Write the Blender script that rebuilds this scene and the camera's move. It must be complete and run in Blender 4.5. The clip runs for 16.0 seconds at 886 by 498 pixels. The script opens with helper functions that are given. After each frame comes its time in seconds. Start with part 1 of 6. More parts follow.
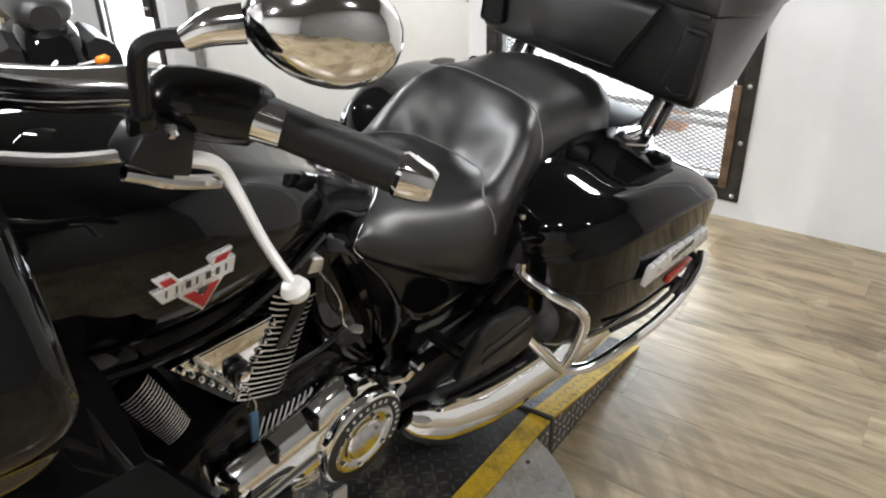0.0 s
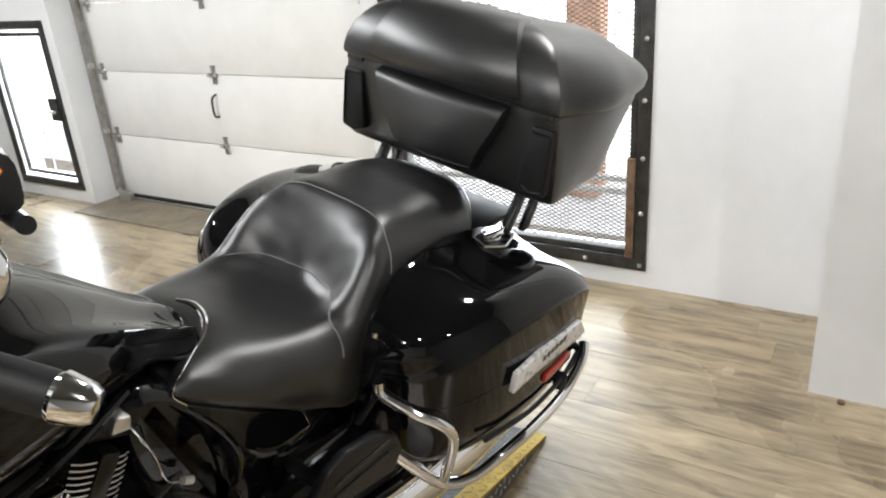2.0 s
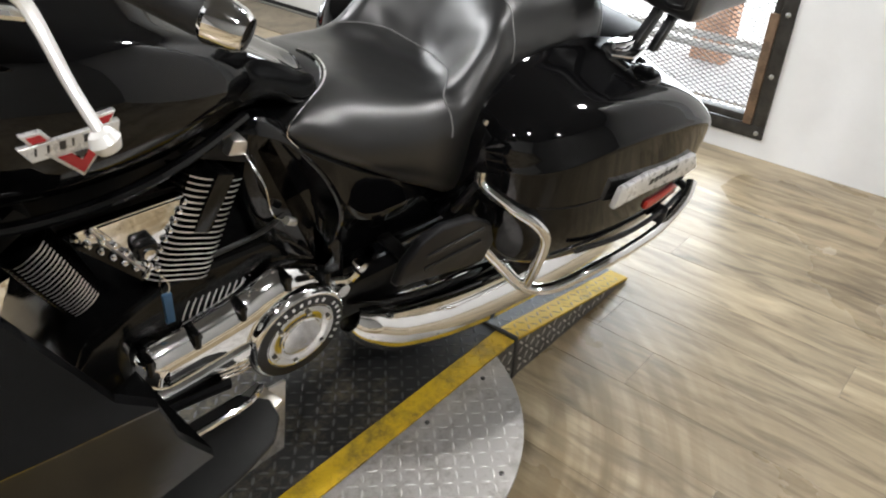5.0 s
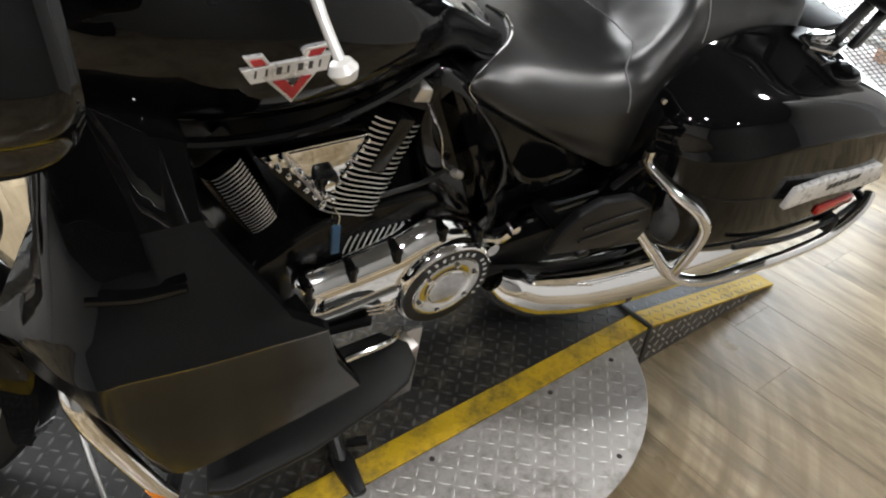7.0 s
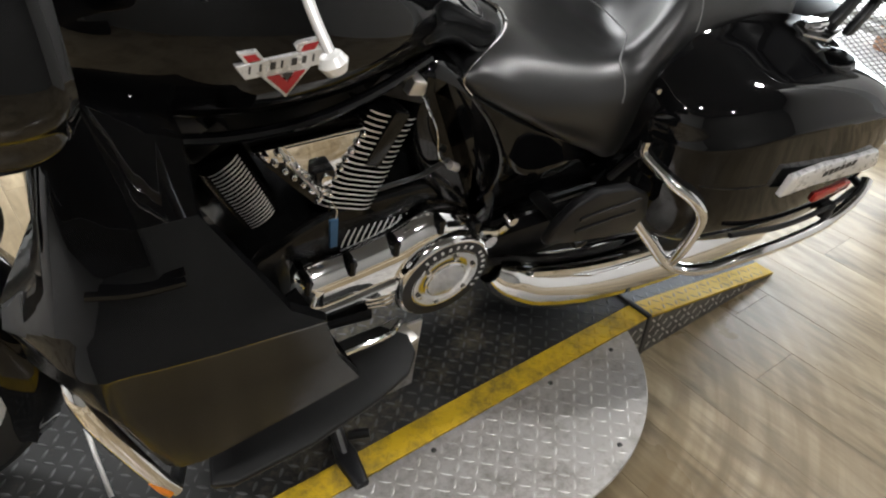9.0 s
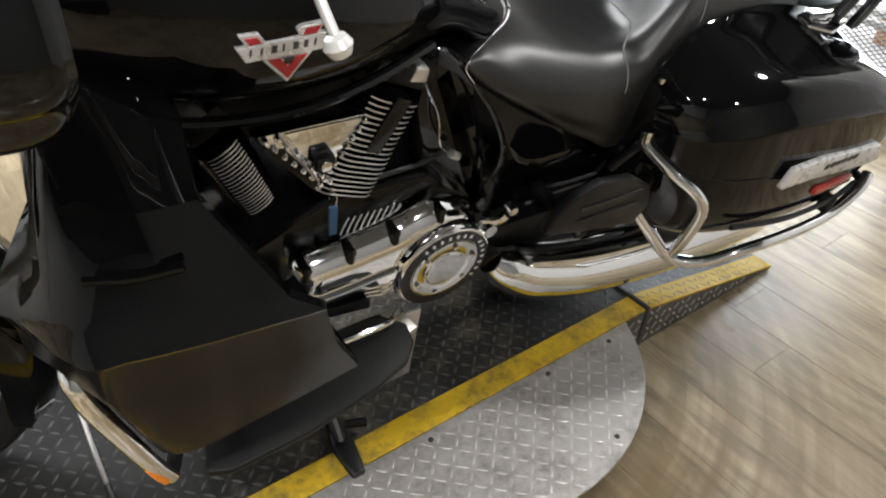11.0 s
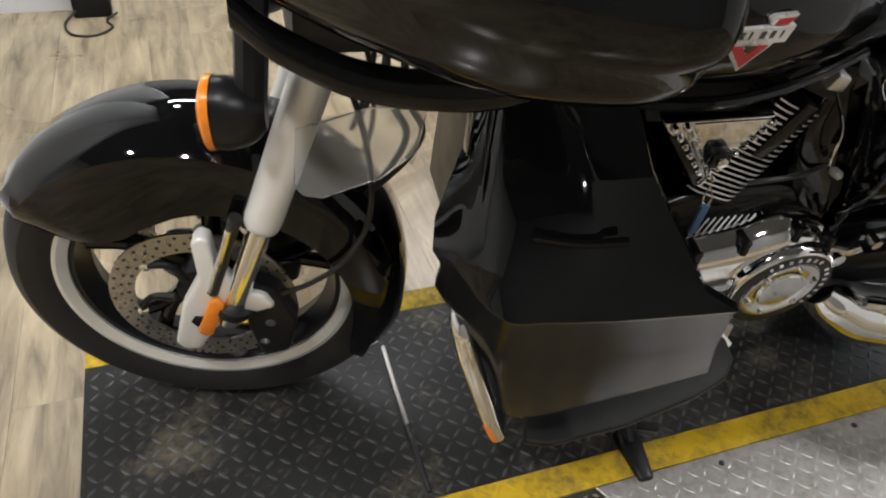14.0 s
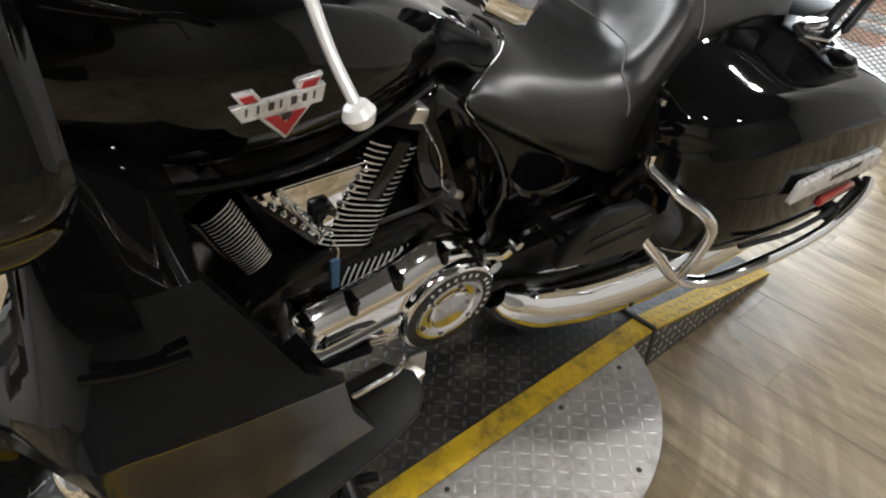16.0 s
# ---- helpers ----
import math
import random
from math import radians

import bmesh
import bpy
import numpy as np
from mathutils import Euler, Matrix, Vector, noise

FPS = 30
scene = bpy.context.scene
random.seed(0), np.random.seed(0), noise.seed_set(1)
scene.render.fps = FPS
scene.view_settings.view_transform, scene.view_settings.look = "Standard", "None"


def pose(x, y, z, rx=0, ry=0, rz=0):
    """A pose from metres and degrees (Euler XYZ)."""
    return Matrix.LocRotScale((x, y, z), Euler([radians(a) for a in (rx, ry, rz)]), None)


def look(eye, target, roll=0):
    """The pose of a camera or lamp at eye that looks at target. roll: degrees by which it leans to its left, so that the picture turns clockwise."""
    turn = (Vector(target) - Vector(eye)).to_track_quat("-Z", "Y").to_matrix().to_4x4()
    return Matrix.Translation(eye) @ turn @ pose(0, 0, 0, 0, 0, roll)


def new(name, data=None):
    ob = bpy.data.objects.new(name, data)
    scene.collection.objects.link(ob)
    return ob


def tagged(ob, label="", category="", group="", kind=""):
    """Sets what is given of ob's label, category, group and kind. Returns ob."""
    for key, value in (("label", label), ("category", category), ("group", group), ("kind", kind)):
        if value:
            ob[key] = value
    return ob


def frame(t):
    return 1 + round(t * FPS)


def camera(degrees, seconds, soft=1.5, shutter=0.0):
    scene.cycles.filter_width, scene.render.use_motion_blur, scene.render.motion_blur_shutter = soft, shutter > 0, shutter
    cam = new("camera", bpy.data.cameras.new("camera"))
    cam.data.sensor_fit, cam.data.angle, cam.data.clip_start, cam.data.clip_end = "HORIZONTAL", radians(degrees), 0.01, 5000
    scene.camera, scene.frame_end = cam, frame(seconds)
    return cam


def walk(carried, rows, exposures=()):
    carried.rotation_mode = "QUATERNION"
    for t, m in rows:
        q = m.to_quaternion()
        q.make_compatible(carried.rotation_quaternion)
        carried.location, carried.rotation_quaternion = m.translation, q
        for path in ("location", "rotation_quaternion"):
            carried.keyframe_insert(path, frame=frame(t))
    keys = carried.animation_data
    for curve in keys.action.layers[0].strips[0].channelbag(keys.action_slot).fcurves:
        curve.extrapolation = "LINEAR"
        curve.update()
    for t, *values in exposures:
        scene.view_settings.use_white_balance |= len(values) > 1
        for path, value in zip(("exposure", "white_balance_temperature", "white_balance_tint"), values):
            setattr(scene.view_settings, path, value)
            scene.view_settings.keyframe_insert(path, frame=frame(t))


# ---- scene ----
cam = camera(62.0, 16.0, 2.1)
PATH = [
    (0, (-0.272, -0.909, 1.3), (1.165, 0.145, 0.391), -1.3),
    (0.5, (-0.162, -0.975, 1.341), (1.327, 0.046, 0.481), -3.0),
    (1, (-0.092, -1.016, 1.377), (1.459, 0.014, 0.648), -4.2),
    (1.5, (-0.087, -1.03, 1.385), (1.481, 0.011, 0.706), -5.3),
    (2, (-0.09, -1.035, 1.363), (1.47, -0.039, 0.606), -4.2),
    (2.5, (-0.093, -1.032, 1.327), (1.428, -0.059, 0.467), -3.7),
    (3, (-0.1, -1.033, 1.288), (1.377, -0.078, 0.337), -1.6),
    (3.5, (-0.107, -1.043, 1.267), (1.343, -0.094, 0.269), -0.8),
    (4, (-0.116, -1.042, 1.256), (1.295, -0.064, 0.229), -0.0),
    (4.5, (-0.124, -1.03, 1.244), (1.238, -0.034, 0.171), 1.1),
    (5, (-0.148, -1.019, 1.239), (1.14, 0.062, 0.156), 1.7),
    (5.2, (-0.162, -1.01, 1.237), (1.085, 0.093, 0.128), 1.4),
    (7.3, (-0.205, -0.983, 1.232), (0.817, 0.279, 0.064), 4.7),
    (7.5, (-0.205, -0.988, 1.232), (0.818, 0.277, 0.069), 4.3),
    (8, (-0.206, -0.989, 1.231), (0.815, 0.273, 0.064), 3.7),
    (8.5, (-0.208, -0.994, 1.23), (0.818, 0.267, 0.066), 3.7),
    (9, (-0.204, -0.997, 1.233), (0.816, 0.258, 0.057), 3.5),
    (11.5, (-0.206, -0.982, 1.224), (0.816, 0.252, 0.027), 4.5),
    (12, (-0.205, -0.974, 1.223), (0.822, 0.258, 0.028), 4.2),
    (12.5, (-0.224, -0.961, 1.221), (0.769, 0.3, 0.028), 5.0),
    (13, (-0.281, -0.927, 1.214), (0.56, 0.415, -0.008), 5.7),
    (13.5, (-0.343, -0.896, 1.204), (0.373, 0.502, -0.033), 6.0),
    (14, (-0.43, -0.866, 1.192), (0.162, 0.585, -0.05), 5.1),
    (14.5, (-0.488, -0.844, 1.187), (0.051, 0.642, -0.039), 4.0),
    (15, (-0.488, -0.837, 1.195), (0.249, 0.563, -0.029), 7.2),
    (15.5, (-0.403, -0.875, 1.199), (0.602, 0.369, -0.002), 7.3),
    (16, (-0.196, -0.898, 1.23), (0.888, 0.309, 0.06), 2.0),
]
walk(cam, [(t, look(eye, target, roll)) for t, eye, target, roll in PATH], [(0, 0.1), (2.5, 0.16), (5.2, 0.22), (7.3, 0.0), (12.4, 0.06), (13.5, -0.08), (14.5, -0.25), (15.2, -0.2), (16, -0.05)])

# ---------- world, daylight and lamps ----------
world = bpy.data.worlds.new("world")
scene.world = world
world.use_nodes = True
wn = world.node_tree
sky = wn.nodes.new("ShaderNodeTexSky")
sky.sky_type, sky.sun_disc = "NISHITA", False
sky.sun_elevation, sky.sun_rotation = radians(50), radians(60)
wn.links.new(sky.outputs[0], wn.nodes["Background"].inputs[0])
wn.nodes["Background"].inputs[1].default_value = 0.12


def area(name, m, sx, sy, watts, color, spread=180):
    d = bpy.data.lights.new(name, "AREA")
    d.shape, d.size, d.size_y, d.energy, d.color = "RECTANGLE", sx, sy, watts, color
    d.spread = radians(spread)
    ob = new(name, d)
    ob.matrix_world = m
    return ob


WALL_X = 2.67
area("daylight_window", look((WALL_X + 0.10, 0.36, 0.68), (0.0, 0.2, 0.4)), 1.15, 1.1, 44, (0.86, 0.94, 1.0))
area("daylight_door", look((2.75, 3.65, 0.65), (0.0, 2.5, 0.3)), 0.6, 1.0, 26, (0.88, 0.95, 1.0))

# ---------- materials ----------
def mat(name, color, rough=0.5, metal=0.0, coat=0.0, var=0.0, scale=20.0, bump=0.0, bscale=200.0, rvar=0.0, tint=None, spec=0.5, stretch=(1, 1, 1)):
    m = bpy.data.materials.new(name)
    m.use_nodes = True
    nt = m.node_tree
    b = nt.nodes["Principled BSDF"]
    b.inputs["Base Color"].default_value = (*color, 1)
    b.inputs["Roughness"].default_value = rough
    b.inputs["Metallic"].default_value = metal
    b.inputs["Coat Weight"].default_value = coat
    b.inputs["Coat Roughness"].default_value = 0.03
    b.inputs["Specular IOR Level"].default_value = spec
    tc = nt.nodes.new("ShaderNodeTexCoord")
    mp = nt.nodes.new("ShaderNodeMapping")
    mp.inputs["Scale"].default_value = stretch
    nt.links.new(tc.outputs["Object"], mp.inputs[0])
    if var > 0 or rvar > 0:
        n1 = nt.nodes.new("ShaderNodeTexNoise")
        n1.inputs["Scale"].default_value, n1.inputs["Detail"].default_value = scale, 6
        n1.inputs["Roughness"].default_value = 0.65
        nt.links.new(mp.outputs[0], n1.inputs["Vector"])
        if var > 0:
            ramp = nt.nodes.new("ShaderNodeValToRGB")
            dark = tint if tint else tuple(c * (1 - var) for c in color)
            ramp.color_ramp.elements[0].color = (*dark, 1)
            ramp.color_ramp.elements[1].color = (*tuple(min(1, c * (1 + var * 0.5)) for c in color), 1)
            ramp.color_ramp.elements[0].position, ramp.color_ramp.elements[1].position = 0.32, 0.68
            nt.links.new(n1.outputs[0], ramp.inputs[0])
            nt.links.new(ramp.outputs[0], b.inputs["Base Color"])
        if rvar > 0:
            mr = nt.nodes.new("ShaderNodeMapRange")
            mr.inputs["From Min"].default_value, mr.inputs["From Max"].default_value = 0.3, 0.7
            mr.inputs["To Min"].default_value, mr.inputs["To Max"].default_value = max(0.01, rough - rvar), rough + rvar
            nt.links.new(n1.outputs[0], mr.inputs[0])
            nt.links.new(mr.outputs[0], b.inputs["Roughness"])
    if bump > 0:
        n2 = nt.nodes.new("ShaderNodeTexNoise")
        n2.inputs["Scale"].default_value, n2.inputs["Detail"].default_value = bscale, 4
        nt.links.new(mp.outputs[0], n2.inputs["Vector"])
        bp = nt.nodes.new("ShaderNodeBump")
        bp.inputs["Strength"].default_value, bp.inputs["Distance"].default_value = bump, 0.002
        nt.links.new(n2.outputs[0], bp.inputs["Height"])
        nt.links.new(bp.outputs[0], b.inputs["Normal"])
    return m


M_BLACK = mat("gloss_black_paint", (0.003, 0.003, 0.0033), 0.035, 0, 0.0, rvar=0.01, scale=6, spec=0.36)
M_SATIN = mat("satin_black", (0.008, 0.008, 0.009), 0.34, bump=0.06, bscale=500, rvar=0.06, scale=25, spec=0.3)
M_PLASTIC = mat("black_textured_plastic", (0.007, 0.007, 0.0073), 0.48, bump=0.15, bscale=700, var=0.2, scale=40, spec=0.3)
M_LEATHER = mat("black_vinyl", (0.006, 0.006, 0.0062), 0.40, bump=0.07, bscale=900, var=0.25, scale=30, rvar=0.05, spec=0.62)
for key, value in (("Coat Weight", 0.45), ("Coat Roughness", 0.36)):
    M_LEATHER.node_tree.nodes["Principled BSDF"].inputs[key].default_value = value
M_TRUNKVINYL = mat("trunk_vinyl", (0.011, 0.011, 0.0112), 0.38, bump=0.1, bscale=800, var=0.2, scale=14, rvar=0.05, spec=0.6)
for key, value in (("Coat Weight", 0.6), ("Coat Roughness", 0.34)):
    M_TRUNKVINYL.node_tree.nodes["Principled BSDF"].inputs[key].default_value = value
M_CHROME = mat("chrome", (0.88, 0.88, 0.88), 0.07, 1.0, rvar=0.03, scale=9)
M_BRUSHED = mat("brushed_aluminium", (0.7, 0.68, 0.65), 0.38, 1.0, rvar=0.1, scale=30, bump=0.05, bscale=300)
M_FORKGREY = mat("satin_fork_silver", (0.82, 0.81, 0.79), 0.36, 0.35, rvar=0.06, scale=20)
M_FIN = mat("machined_fin_edge", (0.75, 0.75, 0.75), 0.35, 0.7, rvar=0.1, scale=60)
M_ENGINE = mat("engine_black", (0.008, 0.008, 0.008), 0.42, bump=0.15, bscale=400, var=0.3, scale=40, spec=0.25)
M_CASE = mat("black_engine_enamel", (0.004, 0.004, 0.004), 0.16, bump=0.04, bscale=300, rvar=0.05, scale=20, spec=0.35)
M_RUBBER = mat("tyre_rubber", (0.009, 0.009, 0.009), 0.62, var=0.3, scale=30, bump=0.2, bscale=300)
M_RIM = mat("machined_rim", (0.85, 0.85, 0.84), 0.34, 0.6, rvar=0.06, scale=12)
M_ROTOR = mat("brake_steel", (0.5, 0.49, 0.47), 0.3, 1.0, rvar=0.1, scale=50)
M_AMBER = mat("amber_lens", (0.85, 0.25, 0.02), 0.2, 0, 0.5, var=0.15, scale=60)
M_RED = mat("red_lens", (0.42, 0.03, 0.02), 0.18, 0, 0.6, var=0.2, scale=60)
M_BADGEW = mat("badge_silver", (0.78, 0.78, 0.78), 0.3, 0.3, rvar=0.08, scale=60)
M_BADGER = mat("badge_red", (0.5, 0.03, 0.04), 0.25, 0, 0.4, var=0.1, scale=60)
M_BADGED = mat("badge_dark", (0.05, 0.05, 0.05), 0.4)
# darker-reflecting copy of the gloss black, for the leg fairing's lower panel
M_DIMBLACK = mat("dimmed_gloss_black", (0.005, 0.005, 0.005), 0.2, bump=0.05, bscale=200, rvar=0.06, scale=12, spec=0.12)
M_POLISH = mat("polished_metal", (0.93, 0.93, 0.93), 0.075, 1.0, rvar=0.03, scale=14)
M_STITCH = mat("pale_piping", (0.17, 0.17, 0.17), 0.5, var=0.2, scale=80)
M_WIRE = mat("cable_rubber", (0.012, 0.012, 0.012), 0.45)
M_BLUE = mat("blue_tag", (0.03, 0.1, 0.2), 0.5, var=0.2, scale=60)
M_WALL = mat("white_wall_paint", (0.79, 0.8, 0.81), 0.55, var=0.05, scale=3, bump=0.06, bscale=90)
M_GARAGE = mat("garage_door_white", (0.8, 0.8, 0.77), 0.45, var=0.05, scale=4, bump=0.12, bscale=260)
M_DARKWALL = mat("grey_wall_paint", (0.2, 0.2, 0.195), 0.6, var=0.15, scale=3, bump=0.06, bscale=90)
M_CEIL = mat("ceiling_grey", (0.085, 0.085, 0.083), 0.7, var=0.05, scale=3)
M_STEEL = mat("dark_steel_frame", (0.045, 0.043, 0.04), 0.5, 0.4, var=0.5, scale=18, bump=0.15, bscale=150)
M_RUST = mat("worn_brown_wood", (0.16, 0.1, 0.06), 0.6, var=0.5, scale=25, bump=0.2, bscale=100)
M_GALV = mat("galvanised_steel", (0.5, 0.5, 0.48), 0.38, 0.9, rvar=0.12, scale=30)
M_MESH = mat("expanded_steel", (0.09, 0.085, 0.08), 0.5, 0.5, var=0.3, scale=30)
M_MAT = mat("worn_concrete_threshold", (0.2, 0.165, 0.12), 0.6, var=0.4, scale=7, bump=0.2, bscale=60)
M_BRICK = mat("far_brick", (0.55, 0.3, 0.18), 0.8, var=0.3, scale=12)


def plate_mat(name, color, metal, rough, dirt, amount):
    m = mat(name, color, rough, metal)
    nt = m.node_tree
    b = nt.nodes["Principled BSDF"]
    tc = nt.nodes["Texture Coordinate"]
    n1, n2 = nt.nodes.new("ShaderNodeTexNoise"), nt.nodes.new("ShaderNodeTexNoise")
    for n, s, d in ((n1, 5.0, 8), (n2, 70.0, 5)):
        n.inputs["Scale"].default_value, n.inputs["Detail"].default_value, n.inputs["Roughness"].default_value = s, d, 0.72
        nt.links.new(tc.outputs["Object"], n.inputs["Vector"])
    mul = nt.nodes.new("ShaderNodeMath")
    mul.operation = "MULTIPLY_ADD"
    mul.inputs[1].default_value = 0.35
    nt.links.new(n2.outputs[0], mul.inputs[0])
    nt.links.new(n1.outputs[0], mul.inputs[2])
    ramp = nt.nodes.new("ShaderNodeValToRGB")
    ramp.color_ramp.elements[0].position, ramp.color_ramp.elements[1].position = amount - 0.1, amount + 0.1
    ramp.color_ramp.elements[0].color, ramp.color_ramp.elements[1].color = (*color, 1), (*dirt, 1)
    nt.links.new(mul.outputs[0], ramp.inputs[0])
    nt.links.new(ramp.outputs[0], b.inputs["Base Color"])
    mr = nt.nodes.new("ShaderNodeMapRange")
    mr.inputs["From Min"].default_value, mr.inputs["From Max"].default_value = 0.45, 0.9
    mr.inputs["To Min"].default_value, mr.inputs["To Max"].default_value = rough - 0.08, rough + 0.18
    nt.links.new(mul.outputs[0], mr.inputs[0])
    nt.links.new(mr.outputs[0], b.inputs["Roughness"])
    return m


M_PLATE_DK = plate_mat("worn_black_tread_plate", (0.014, 0.0138, 0.0135), 0.05, 0.5, (0.10, 0.086, 0.06), 0.80)
M_LUG_DK = plate_mat("scuffed_tread_lug", (0.045, 0.045, 0.046), 0.5, 0.38, (0.11, 0.11, 0.11), 0.74)
M_PLATE_DK.node_tree.nodes["Principled BSDF"].inputs["Specular IOR Level"].default_value = 0.25
M_WORNLUG = plate_mat("rubbed_yellow_lug", (0.36, 0.27, 0.05), 0.3, 0.45, (0.2, 0.16, 0.05), 0.62)
M_PLATE_MID = plate_mat("dull_tread_plate", (0.13, 0.127, 0.122), 0.6, 0.45, (0.07, 0.065, 0.06), 0.70)
M_YELLOW = plate_mat("worn_yellow_paint", (0.52, 0.34, 0.012), 0.0, 0.6, (0.12, 0.09, 0.03), 0.76)
M_YELLOW.node_tree.nodes["Principled BSDF"].inputs["Specular IOR Level"].default_value = 0.3
M_LUG_ALU = plate_mat("bright_tread_lug", (0.66, 0.65, 0.63), 0.85, 0.42, (0.42, 0.4, 0.37), 0.76)
M_ALU = plate_mat("tread_plate_aluminium", (0.6, 0.58, 0.56), 0.8, 0.4, (0.3, 0.28, 0.25), 0.74)


def plank_mat():
    m = bpy.data.materials.new("vinyl_oak_plank")
    m.use_nodes = True
    nt = m.node_tree
    b = nt.nodes["Principled BSDF"]
    tc, oi = nt.nodes.new("ShaderNodeTexCoord"), nt.nodes.new("ShaderNodeObjectInfo")
    geo = nt.nodes.new("ShaderNodeNewGeometry")
    add = nt.nodes.new("ShaderNodeMath")
    add.operation = "ADD"
    nt.links.new(oi.outputs["Random"], add.inputs[0])
    nt.links.new(geo.outputs["Random Per Island"], add.inputs[1])
    mp = nt.nodes.new("ShaderNodeMapping")
    mp.inputs["Scale"].default_value = (15.0, 2.2, 1.0)
    off = nt.nodes.new("ShaderNodeVectorMath")
    off.operation = "SCALE"
    off.inputs[0].default_value = (7.3, 13.1, 5.7)
    nt.links.new(add.outputs[0], off.inputs["Scale"])
    nt.links.new(off.outputs[0], mp.inputs["Location"])
    nt.links.new(tc.outputs["Object"], mp.inputs[0])
    grain = nt.nodes.new("ShaderNodeTexNoise")
    grain.inputs["Scale"].default_value, grain.inputs["Detail"].default_value, grain.inputs["Roughness"].default_value = 1.6, 9, 0.6
    grain.inputs["Distortion"].default_value = 0.6
    nt.links.new(mp.outputs[0], grain.inputs["Vector"])
    ramp = nt.nodes.new("ShaderNodeValToRGB")
    e = ramp.color_ramp.elements
    e[0].position, e[1].position = 0.3, 0.72
    e[0].color, e[1].color = (0.135, 0.108, 0.073, 1), (0.50, 0.41, 0.275, 1)
    mid = e.new(0.5)
    mid.color = (0.34, 0.276, 0.182, 1)
    nt.links.new(grain.outputs[0], ramp.inputs[0])
    hsv = nt.nodes.new("ShaderNodeHueSaturation")
    mr = nt.nodes.new("ShaderNodeMapRange")
    mr.inputs["From Max"].default_value = 2.0
    mr.inputs["To Min"].default_value, mr.inputs["To Max"].default_value = 0.76, 1.18
    nt.links.new(add.outputs[0], mr.inputs[0])
    nt.links.new(mr.outputs[0], hsv.inputs["Value"])
    nt.links.new(ramp.outputs[0], hsv.inputs["Color"])
    # scuffs that cross the boards
    pos = nt.nodes.new("ShaderNodeNewGeometry")
    sc = nt.nodes.new("ShaderNodeTexNoise")
    sc.inputs["Scale"].default_value, sc.inputs["Detail"].default_value, sc.inputs["Distortion"].default_value = 1.6, 8, 0.5
    nt.links.new(pos.outputs["Position"], sc.inputs["Vector"])
    mr2 = nt.nodes.new("ShaderNodeMapRange")
    mr2.inputs["From Min"].default_value, mr2.inputs["From Max"].default_value = 0.35, 0.7
    mr2.inputs["To Min"].default_value, mr2.inputs["To Max"].default_value = 0.2, 0.42
    nt.links.new(sc.outputs[0], mr2.inputs[0])
    nt.links.new(mr2.outputs[0], b.inputs["Roughness"])
    mix = nt.nodes.new("ShaderNodeMix")
    mix.data_type, mix.blend_type = "RGBA", "MULTIPLY"
    ramp2 = nt.nodes.new("ShaderNodeValToRGB")
    ramp2.color_ramp.elements[0].position, ramp2.color_ramp.elements[1].position = 0.38, 0.60
    ramp2.color_ramp.elements[0].color, ramp2.color_ramp.elements[1].color = (0.64, 0.6, 0.54, 1), (1, 1, 1, 1)
    nt.links.new(sc.outputs[0], ramp2.inputs[0])
    mix.inputs["Factor"].default_value = 0.8
    nt.links.new(hsv.outputs[0], mix.inputs["A"])
    nt.links.new(ramp2.outputs[0], mix.inputs["B"])
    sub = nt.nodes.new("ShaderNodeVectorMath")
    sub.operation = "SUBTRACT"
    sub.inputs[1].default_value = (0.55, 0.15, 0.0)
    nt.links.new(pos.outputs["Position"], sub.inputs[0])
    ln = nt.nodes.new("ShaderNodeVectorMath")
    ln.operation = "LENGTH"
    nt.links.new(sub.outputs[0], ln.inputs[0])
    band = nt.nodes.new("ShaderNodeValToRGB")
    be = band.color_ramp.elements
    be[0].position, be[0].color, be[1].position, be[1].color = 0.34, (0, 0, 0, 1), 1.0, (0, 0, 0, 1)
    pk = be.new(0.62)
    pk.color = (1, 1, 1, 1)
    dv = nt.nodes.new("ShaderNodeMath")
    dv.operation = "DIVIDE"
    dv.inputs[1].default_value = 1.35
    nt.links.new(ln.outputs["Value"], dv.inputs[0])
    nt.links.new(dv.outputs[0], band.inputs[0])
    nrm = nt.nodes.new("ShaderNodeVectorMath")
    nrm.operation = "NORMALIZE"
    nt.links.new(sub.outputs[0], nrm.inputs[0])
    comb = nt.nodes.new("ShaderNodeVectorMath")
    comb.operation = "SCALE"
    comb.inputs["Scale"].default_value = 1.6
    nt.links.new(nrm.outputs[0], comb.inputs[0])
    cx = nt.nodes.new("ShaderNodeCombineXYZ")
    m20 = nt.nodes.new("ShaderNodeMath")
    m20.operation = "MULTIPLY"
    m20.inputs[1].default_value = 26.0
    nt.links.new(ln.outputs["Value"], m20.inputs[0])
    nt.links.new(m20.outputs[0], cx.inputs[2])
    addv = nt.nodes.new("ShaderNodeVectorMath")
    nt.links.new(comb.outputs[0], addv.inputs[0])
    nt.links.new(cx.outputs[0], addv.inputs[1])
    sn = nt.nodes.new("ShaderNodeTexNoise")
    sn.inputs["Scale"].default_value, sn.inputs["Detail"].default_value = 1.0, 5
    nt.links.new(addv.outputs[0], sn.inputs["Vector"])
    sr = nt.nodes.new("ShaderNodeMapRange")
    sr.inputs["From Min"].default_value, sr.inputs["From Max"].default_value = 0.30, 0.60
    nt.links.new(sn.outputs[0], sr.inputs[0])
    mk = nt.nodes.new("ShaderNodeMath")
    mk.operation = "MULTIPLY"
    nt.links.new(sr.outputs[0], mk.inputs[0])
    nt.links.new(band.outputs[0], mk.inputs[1])
